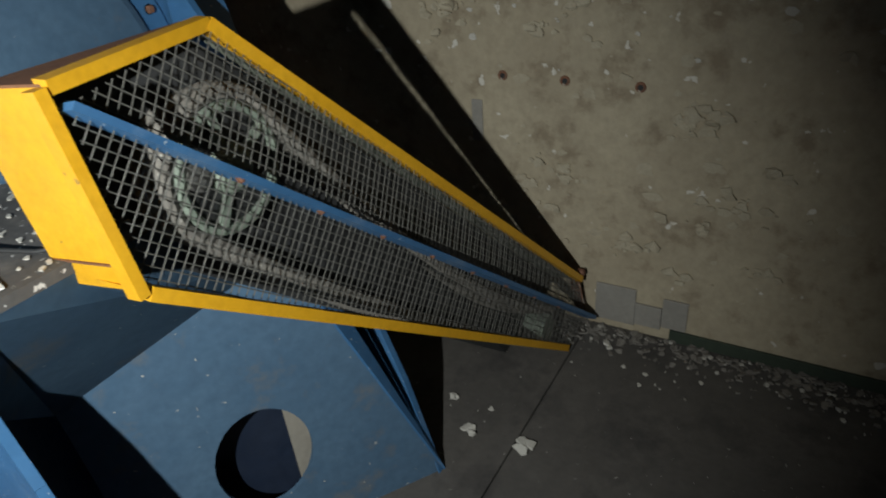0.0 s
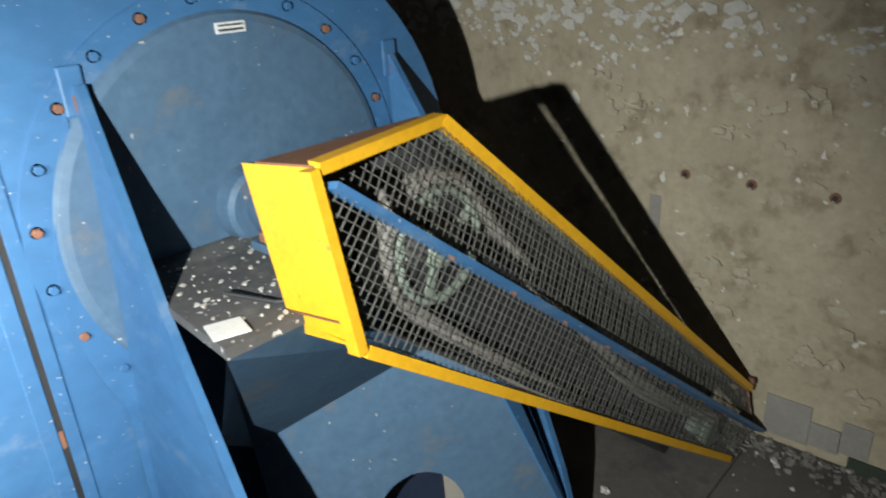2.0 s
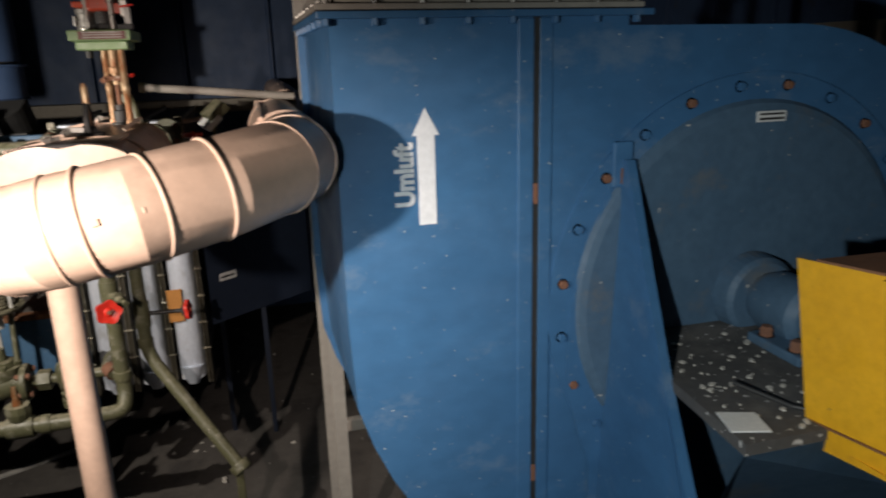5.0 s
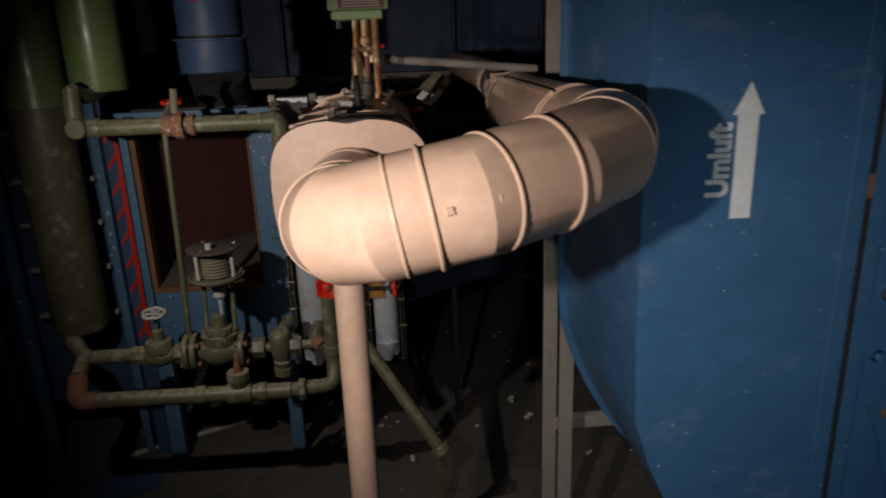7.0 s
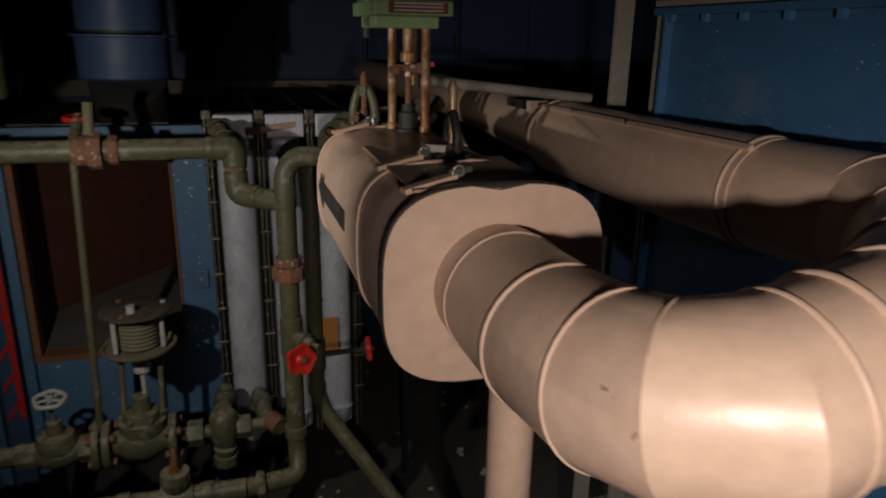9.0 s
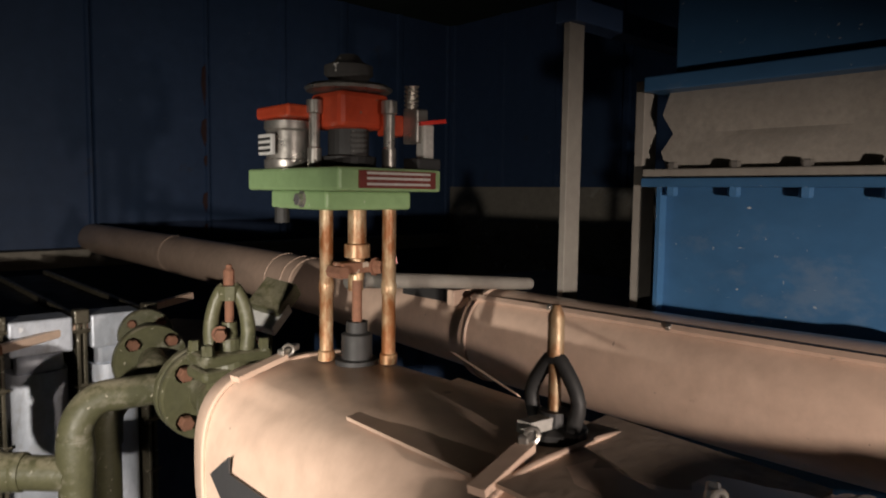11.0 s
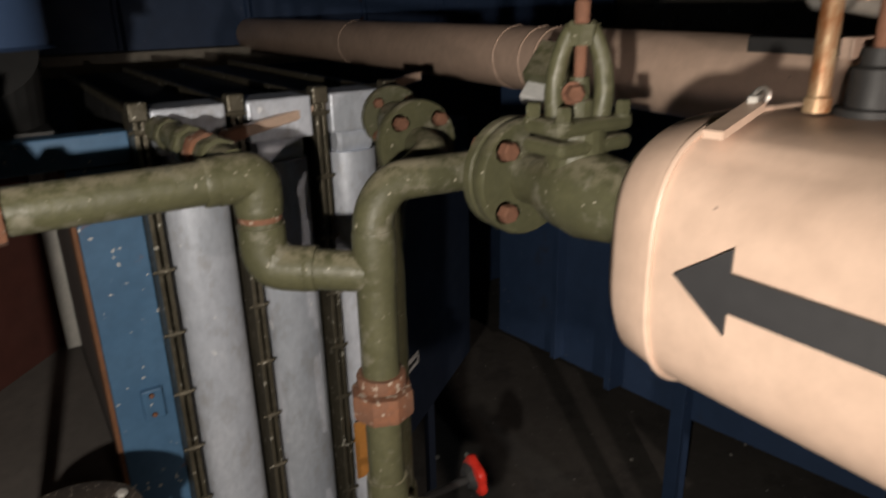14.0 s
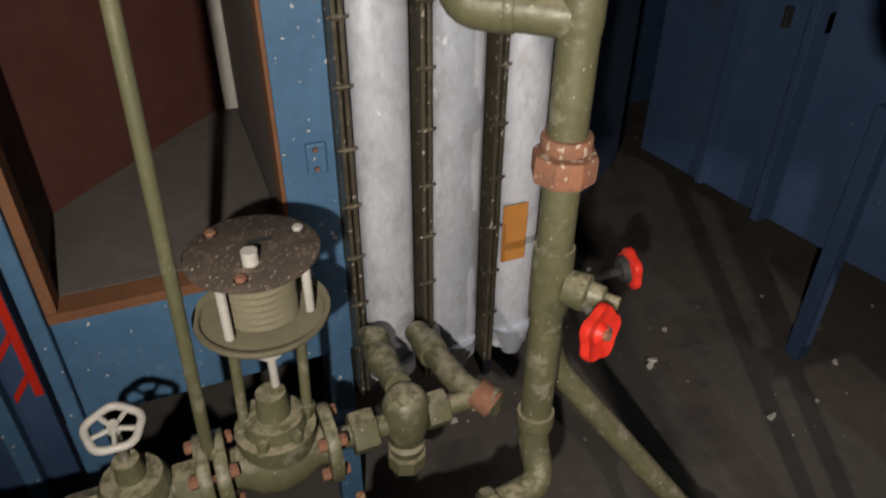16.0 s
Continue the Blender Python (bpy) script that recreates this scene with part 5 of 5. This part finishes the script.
# control valve with bellows head
cv = root("control_valve", (-0.945, 2.42, mz), "olive green control valve with a dusty bellows head", "valve")
cx, cy = -0.928, 2.425
flange("flange", (-1.022, 2.405, mz), (1, 0, 0), 0.062, 0.018, cv, 4)
flange("flange", (-1.046, 2.405, mz), (1, 0, 0), 0.062, 0.018, cv, 4)
flange("flange", (-0.868, 2.40, mz), (1, 0, 0), 0.060, 0.018, cv, 4)
part("body", lathe((-1.02, 2.405, mz), (-0.87, 2.40, mz), [(0, 0.03), (0.12, 0.03), (0.3, 0.046), (0.5, 0.052), (0.7, 0.046), (0.88, 0.03), (1, 0.03)], 28), M_GREEN, cv, smooth=60)
part("bonnet", lathe((cx - 0.012, cy - 0.015, 0.63), (cx - 0.01, cy - 0.012, 0.735), [(0, 0.052), (0.25, 0.058), (0.4, 0.058), (0.42, 0.046), (0.6, 0.042), (0.62, 0.024), (1, 0.021)], 26), M_GREEN, cv, smooth=40)
for a in range(0, 360, 60):
    t = math.radians(a)
    hexbolt("bonnet_bolt", (cx - 0.012 + 0.047 * math.cos(t), cy - 0.015 + 0.047 * math.sin(t), 0.672), (0, 0, 1), 0.009, 0.015, M_GREEN, cv)
for dx in (-0.045, 0.045):
    part("strut", lathe((cx + dx - 0.008, cy - 0.005, 0.665), (cx + dx, cy, 0.852), [(0, 0.011), (0.1, 0.013), (0.14, 0.0075), (1, 0.0075)], 12), M_GREEN, cv, smooth=40)
part("stem", lathe((cx, cy, 0.735), (cx, cy, 0.86), [(0, 0.006), (0.45, 0.006), (0.5, 0.02), (0.85, 0.022), (0.9, 0.02), (1, 0.02)], 18), M_HANDW, cv, smooth=40)
part("tray", lathe((cx, cy, 0.852), (cx, cy, 0.872), [(0, 0.06), (0.3, 0.082), (0.7, 0.088), (1, 0.088), (0.9, 0.081), (0.55, 0.078), (0.5, 0.0)], 40), M_BELLOW, cv, smooth=40)
part("bellows", lathe((cx, cy, 0.866), (cx, cy, 0.938), [(i / 14, 0.047 if i % 2 else 0.042) for i in range(15)], 32), M_BELLOW, cv)
part("top_disc", lathe((cx, cy, 0.956), (cx, cy, 0.966), [(0, 0.08), (0.3, 0.083), (0.8, 0.083), (1, 0.08)], 40), M_GRIME, cv, "dusty dark top disc", smooth=35)
for a in (100, 220, 340, 40):
    t = math.radians(a)
    part("spacer", cyl((cx + 0.062 * math.cos(t), cy + 0.062 * math.sin(t), 0.868), (cx + 0.062 * math.cos(t), cy + 0.062 * math.sin(t), 0.957), 0.006, n=10), M_HANDW, cv)
part("centre_peg", cyl((cx - 0.006, cy - 0.032, 0.966), (cx - 0.006, cy - 0.032, 0.984), 0.010, n=14), M_HANDW, cv)
for a, m2 in ((250, M_RUST_O), (20, M_HANDW), (130, M_RUST_O)):
    t = math.radians(a)
    hexbolt("disc_nut", (cx + 0.066 * math.cos(t), cy + 0.066 * math.sin(t), 0.966), (0, 0, 1), 0.007, 0.005, m2, cv)
part("slot", box(cx - 0.004, cx + 0.028, cy + 0.008, cy + 0.016, 0.9662, 0.9675), M_BLACK, cv)

# stop valve with the pale handwheel
sv = root("stop_valve", (-1.14, 2.40, mz), "olive green stop valve with a worn pale handwheel", "valve")
part("body", lathe((-1.185, 2.402, mz), (-1.09, 2.402, mz), [(0, 0.028), (0.2, 0.036), (0.5, 0.042), (0.8, 0.036), (1, 0.028)], 24), M_GREEN, sv, smooth=50)
part("bonnet", lathe((-1.135, 2.40, 0.63), (-1.135, 2.40, 0.70), [(0, 0.045), (0.3, 0.047), (0.5, 0.04), (0.55, 0.02), (1, 0.017)], 24), M_GREEN, sv, smooth=40)
part("spindle", cyl((-1.135, 2.40, 0.70), (-1.135, 2.40, 0.758), 0.006, n=10), M_STEEL, sv)
handwheel("handwheel", (-1.135, 2.40, 0.76), (0.05, -0.15, 1), 0.033, sv, M_HANDW, "worn pale handwheel with five spokes", 5, False)

# lower return line on feet
lo = root("condensate_pipe", (-1.35, 2.26, 0.5), "olive green condensate pipe with a rusted elbow", "pipe", "olive pipes")
part("run", cyl((-1.34, 2.27, 0.53), (-0.70, 2.25, 0.53), 0.0255, n=20), M_GREEN, lo, smooth=50)
part("rusty_elbow", tube(rounded([(-1.30, 2.269, 0.53), (-1.365, 2.27, 0.53), (-1.375, 2.33, 0.585)], 0.03), 0.030, 16), M_RUST_O, lo, "orange rusted elbow", smooth=50)
part("union", tube([(-1.375, 2.33, 0.585), (-1.38, 2.40, 0.61)], 0.024, 14), M_GREEN, lo, smooth=50)
collar(lo, (-0.98, 2.259, 0.53), (1, 0, 0), 0.030, 0.03)
collar(lo, (-0.86, 2.255, 0.53), (1, 0, 0), 0.035, 0.075, "valve_body")
collar(lo, (-0.79, 2.253, 0.53), (1, 0, 0), 0.030, 0.03)
collar(lo, (-0.665, 2.252, 0.53), (1, 0, 0), 0.036, 0.02, "union_nut", n=8)
part("bonnet", lathe((-0.86, 2.255, 0.56), (-0.86, 2.255, 0.605), [(0, 0.03), (0.5, 0.036), (1, 0.034)], 12), M_GREEN, lo)
part("spindle", lathe((-0.86, 2.255, 0.605), (-0.86, 2.255, 0.665), [(0, 0.014), (0.3, 0.01), (1, 0.006)], 10), M_BRASS, lo)

solo("tie_bar", tube([(-1.012, 2.392, 1.333), (-1.035, 2.40, 0.66)], 0.0088, 12), M_GREEN, "slim olive green upright tube between the pipes", "tube", smooth=40)

# ---- heater battery ----
ht = root("heater_battery", (-0.54, 2.9, 0.45), "silver painted heater battery with steel clamp strips", "heater")
HX = (-0.735, -0.598, -0.462, -0.335)
HY = 2.70
part("core", box(-0.73, -0.335, HY + 0.055, 3.55, 0.46, 1.385), M_BLACK, ht)
for x0, x1 in zip(HX, HX[1:]):
    w = x1 - x0
    pts = [(x0 + 0.014, HY + 0.05), (x0 + 0.018, HY + 0.012)]
    for i in range(13):
        a = math.pi * i / 12
        pts.append((x0 + w / 2 - (w / 2 - 0.019) * math.cos(a), HY + 0.010 - 0.036 * math.sin(a) ** 0.8))
    pts += [(x1 - 0.018, HY + 0.012), (x1 - 0.014, HY + 0.05)]
    part("element", prism([(x, y, 0.42) for x, y in pts], (0, 0, 0.88)), M_SILVER, ht, smooth=25)
    part("header", box(x0 + 0.016, x1 - 0.016, HY - 0.028, HY + 0.05, 1.335, 1.40, 0.004), M_SILVER, ht)
    part("shoulder", lathe((x0 + 0.03, HY + 0.004, 1.318), (x1 - 0.03, HY + 0.004, 1.318), [(0, 0.02), (0.1, 0.026), (0.9, 0.026), (1, 0.02)], 14), M_SILVER, ht, smooth=40)
    part("foot_bulge", lathe((x0 + w / 2, HY - 0.01, 0.40), (x0 + w / 2, HY, 0.47), [(0, 0.02), (0.4, 0.032), (1, 0.045)], 20), M_SILVER, ht, smooth=50)
for i, x in enumerate(HX):
    for dx in (-0.009, 0.002):
        part("clamp_strip", box(x + dx, x + dx + 0.007, HY - 0.026, HY + 0.05, 0.40, 1.40, 0.0015), M_STRIP, ht)
    for k in range(9):
        z = 0.53 + k * 0.105 + 0.012 * (i % 2)
        part("clamp_bolt", lathe((x - 0.016, HY - 0.022, z), (x + 0.016, HY - 0.022, z), [(0, 0.003), (0.2, 0.003), (0.22, 0.0058), (0.8, 0.0058), (0.82, 0.003), (1, 0.003)], 8), M_STRIP, ht)
    part("top_clip", box(x - 0.013, x + 0.013, HY - 0.03, HY - 0.004, 1.385, 1.412, 0.003), M_STRIP, ht)
    part("top_bar", box(x - 0.006, x + 0.006, HY, 3.55, 1.386, 1.398, 0.002), M_STRIP, ht)
solo("orange_tag", box(-0.452, -0.400, HY - 0.040, HY - 0.0365, 0.665, 0.79, 0.001), M_ORANGE, "orange printed tag stuck on the heater", "label")
solo("batten", bar((-0.60, 2.64, 1.362), (-0.20, 2.80, 1.40), 0.016, 0.016, bevel=0.002), M_CREAM, "cream painted batten leaning across the heater", "batten")
solo("batten_tip", bar((-0.635, 2.626, 1.358), (-0.601, 2.6395, 1.362), 0.019, 0.019, bevel=0.002), M_RUST, "rusty tip socket of the batten", "socket")

# ---- blue cabinet with the open front ----
cb = root("air_cabinet", (-1.0, 3.0, 0.45), "worn blue sheet cabinet with an open front", "cabinet")
part("pillar", box(-0.835, -0.745, HY + 0.02, HY + 0.06, 0.50, 1.32, 0.002), M_BLUE_CAB, cb)
part("pillar_edge", box(-0.8425, -0.8355, HY + 0.016, HY + 0.06, 0.72, 1.32, 0.001), M_RUSTEDGE, cb, "rusty door edge")
part("sill", box(-1.235, -0.745, HY + 0.015, HY + 0.06, 0.50, 0.715, 0.002), M_BLUE_CAB, cb)
part("sill_edge", box(-1.235, -0.843, HY + 0.01, HY + 0.06, 0.717, 0.735, 0.001), M_RUSTEDGE, cb, "rusty sill edge")
part("left_edge", box(-1.235, -1.217, HY + 0.01, HY + 0.06, 0.737, 1.32, 0.001), M_RUSTEDGE, cb, "rusty frame edge")
part("left_post", box(-1.264, -1.237, HY + 0.0, HY + 0.06, 0.45, 1.32, 0.003), M_BLUE_CAB, cb)
part("leg", box(-1.27, -1.215, HY + 0.015, HY + 0.06, 0.0, 0.498, 0.002), M_BLUE_CAB, cb)
part("leg", box(-0.80, -0.75, HY + 0.015, HY + 0.06, 0.0, 0.498, 0.002), M_BLUE_CAB, cb)
part("head", box(-1.30, -0.745, HY + 0.02, HY + 0.06, 1.322, 1.368, 0.003), M_BLUE_CAB, cb)
part("right_lining", box(-0.833, -0.825, HY + 0.065, 3.35, 0.74, 1.36), M_GREYIN, cb)
part("corner_strip", box(-0.862, -0.8335, 3.30, 3.345, 0.80, 1.36), M_HANDW, cb)
part("bottom_lining", prism([(-1.23, HY + 0.065, 0.735), (-0.835, HY + 0.065, 0.735), (-0.835, 3.36, 0.80), (-1.23, 3.36, 0.80)], (0, 0, -0.01)), M_GREYIN, cb)
part("back_lining", prism([(-1.235, HY + 0.3, 0.74), (-0.836, 3.36, 0.80), (-0.836, 3.36, 1.362), (-1.235, HY + 0.3, 1.362)], (0, 0.01, 0)), M_BROWN, cb, "red-brown primer sheet")
part("left_lining", box(-1.238, -1.23, HY + 0.065, HY + 0.3, 0.74, 1.36), M_BLACK, cb)
part("top_lining", box(-1.23, -0.835, HY + 0.065, 3.37, 1.364, 1.372), M_BLACK, cb)
ha = part("hasp", box(-0.795, -0.762, HY + 0.008, HY + 0.0195, 0.90, 0.955, 0.003), M_BLUE_CAB, cb, "blue hasp plate")
hexbolt("screw", (-0.78, HY + 0.008, 0.945), (0, -1, 0), 0.004, 0.003, M_RUST_O, ha)
hexbolt("screw", (-0.78, HY + 0.008, 0.91), (0, -1, 0), 0.004, 0.003, M_RUST_O, ha)
WP = 2.80
stripe = part("warning_post", box(-1.353, -1.303, WP, WP + 0.04, 0.0, 1.36, 0.002), M_BLUE_WALL, cb)
part("red_line", box(-1.319, -1.304, WP - 0.004, WP - 0.0005, 0.51, 1.36), M_RED, stripe, "red painted upright line")
for k in range(9):
    z = 0.54 + k * 0.094
    part("red_dash", prism([(-1.351, WP - 0.004, z - 0.037), (-1.351, WP - 0.004, z - 0.018), (-1.320, WP - 0.004, z + 0.025), (-1.320, WP - 0.004, z + 0.006)], (0, 0.0035, 0)), M_RED, stripe, "red slanting dash")

# ---- jacketed columns, blue stack, ladder rack ----
ca = root("jacketed_column", (-1.48, 2.65, 0.62), "tall green jacketed column with a black arrow", "column", "green columns")
part("jacket", lathe((-1.48, 2.65, 0.625), (-1.48, 2.65, 1.405), [(0, 0.08), (0.03, 0.092), (1, 0.092)], 36), M_GREEN, ca, "dark green weathered lower jacket", smooth=40)
part("upper_jacket", cyl((-1.48, 2.65, 1.406), (-1.48, 2.65, ZC - 0.005), 0.094, n=36), M_GREEN_CYL, ca, smooth=40)
part("arrow_mark", prism([(-1.515, 2.560, 1.50), (-1.533, 2.5665, 1.56), (-1.522, 2.562, 1.56), (-1.522, 2.562, 1.9), (-1.508, 2.558, 1.9), (-1.508, 2.558, 1.56), (-1.497, 2.555, 1.56)], (0, 0.004, 0)), M_ARROW, ca, "black painted arrow pointing down")
part("outlet", tube(rounded([(-1.50, 2.63, 0.63), (-1.49, 2.56, 0.60), (-1.42, 2.45, 0.65)], 0.04), 0.025, 14), M_GREEN, ca, smooth=50)
cbn = root("jacketed_column", (-1.255, 2.60, 1.45), "green jacketed column ending above the feed pipe", "column", "green columns")
part("jacket", lathe((-1.255, 2.60, 1.452), (-1.255, 2.60, ZC - 0.005), [(0, 0.083), (0.01, 0.086), (1, 0.086)], 36), M_GREEN_CYL, cbn, smooth=40)
part("neck", tube(rounded([(-1.255, 2.60, 1.455), (-1.265, 2.50, 1.44), (-1.27, 2.42, 1.46)], 0.03), 0.024, 14), M_GREEN, cbn, smooth=50)
bs = root("blue_stack", (-0.93, 2.75, 1.45), "round dark blue stack with a flanged drum and red knob", "stack")
part("drum", lathe((-0.93, 2.78, 1.487), (-0.93, 2.78, 1.60), [(0, 0.125), (0.04, 0.115), (0.93, 0.115), (0.95, 0.128), (1, 0.128)], 40), M_BLUE_WALL, bs, smooth=35)
part("upper_pipe", cyl((-0.93, 2.78, 1.61), (-0.93, 2.78, ZC - 0.005), 0.108, n=40), M_BLUE_WALL, bs, smooth=35)
part("neck", cyl((-0.93, 2.78, 1.60), (-0.93, 2.78, 1.61), 0.10, n=40), M_BLACK, bs)
part("foot_ring", cyl((-0.93, 2.90, 1.372), (-0.93, 2.80, 1.487), 0.10, n=32), M_BLACK, bs)
part("knob", lathe((-0.945, 2.675, 1.74), (-0.948, 2.655, 1.74), [(0, 0.026), (0.6, 0.026), (1, 0.018)], 24), M_RED, bs, "red round knob", smooth=35)
handwheel("handwheel", (-1.01, 2.50, 1.415), (0, -0.1, 1), 0.032, hp, M_RED, "red handwheel")
part("valve_stub", cyl((-1.01, 2.42, 1.375), (-1.01, 2.49, 1.412), 0.013, n=10), M_GREEN, hp)
part("vent_cock", cyl((-0.975, 2.392, 1.39), (-0.97, 2.395, 1.46), 0.011, n=10), M_BELLOW, hp)
rk = root("ladder_rack", (-1.75, 2.85, 0.0), "blue steel rack with worn slats", "rack")
part("upright", box(-1.72, -1.685, 2.70, 2.73, 0.0, 1.5, 0.002), M_BLUE_CAB, rk)
part("upright", box(-1.40, -1.37, 2.80, 2.83, 0.0, 1.5, 0.002), M_BLUE_CAB, rk)
part("upright", box(-1.83, -1.80, 2.70, 2.73, 0.0, 1.5, 0.002), M_BLUE_CAB, rk)
for z in (0.62, 0.80, 0.97, 1.13, 1.30):
    part("slat", box(-1.685, -1.40, 2.775, 2.80, z, z + 0.018, 0.002), M_GREY, rk)
part("sheet", box(-2.1, -1.36, 2.835, 2.85, 0.25, 1.5), M_BLUE_WALL, rk)
part("side_sheet", box(-2.1, -1.835, 2.71, 2.725, 0.3, 1.45, 0.002), M_BLUE_WALL, rk)
part("red_sign", box(-1.90, -1.84, 2.704, 2.709, 1.25, 1.42), M_RED, rk)
part("red_mark", prism([(-1.87, 2.706, 0.95), (-1.83, 2.706, 1.05), (-1.835, 2.706, 1.08), (-1.88, 2.706, 0.98)], (0, 0.003, 0)), M_RED, rk)

# ---- blue casings under the duct ----
# Casing is coloured near-black to hold the shade behind the riser.
cs = root("heater_casing", (-0.1, 2.95, 0.0), "blue sheet casing on thin legs, shade in its colour", "casing", "blue casings")
part("body", prism([(-0.31, 2.76, 0.60), (0.10, 3.06, 0.60), (-0.05, 3.30, 0.60), (-0.31, 3.10, 0.60)], (0, 0, 0.66)), M_NAVY_SHADE, cs)
part("leg", box(-0.125, -0.105, 2.93, 2.95, 0.0, 0.60, 0.001), M_NAVY_SHADE, cs)
part("leg", box(-0.30, -0.28, 3.0, 3.02, 0.0, 0.60, 0.001), M_NAVY_SHADE, cs)
lb = part("label", prism([(-0.268, 2.787, 0.765), (-0.205, 2.833, 0.765), (-0.205, 2.833, 0.795), (-0.268, 2.787, 0.795)], (0.0012, -0.0016, 0)), M_PAPER, cs, "white printed label")
part("print", prism([(-0.260, 2.790, 0.775), (-0.213, 2.825, 0.775), (-0.213, 2.825, 0.784), (-0.260, 2.790, 0.784)], (0.0006, -0.0008, 0)), M_DKBAR, lb)
c2 = root("plenum_casing", (1.0, 3.0, 0.0), "dark blue plenum casing on angle legs", "casing", "blue casings")
part("body", prism([(0.55, 3.5, 0.36), (0.63, 2.75, 0.36), (0.72, 2.2, 0.36), (1.9, 2.2, 0.36), (1.9, 3.5, 0.36)], (0, 0, 0.9)), M_BLUE_WALL, c2)
part("leg", box(0.60, 0.645, 2.70, 2.745, 0.0, 0.8, 0.002), M_BLUE_WALL, c2)
part("leg", box(1.75, 1.79, 2.25, 2.29, 0.0, 0.36, 0.002), M_BLUE_WALL, c2)
for x, y, z in ((0.597, 3.06, 0.93), (0.609, 2.945, 0.945)):
    part("hook", box(x - 0.022, x + 0.004, y - 0.007, y + 0.007, z - 0.028, z + 0.028, 0.002), M_BLACK, c2, "dark hanging hook")
for y in (2.95, 3.2):
    part("seam_fold", box(0.545, 0.625, y - 0.012, y + 0.012, 0.37, 1.25, 0.002), M_BLUE_WALL, c2)

# ---- odds and ends on the floor ----
solo("pale_lath", bar((-1.49, 2.767, 0.008), (-0.90, 3.058, 0.008), 0.02, 0.014, bevel=0.002), M_HANDW, "pale wooden lath lying on the floor", "lath")
solo("floor_plate", prism([(-1.55, 2.45, 0.001), (-1.28, 2.55, 0.001), (-1.30, 2.70, 0.001), (-1.50, 2.66, 0.001)], (0, 0, 0.004)), M_BLUE_WALL, "dark sheet scrap lying on the floor", "sheet")
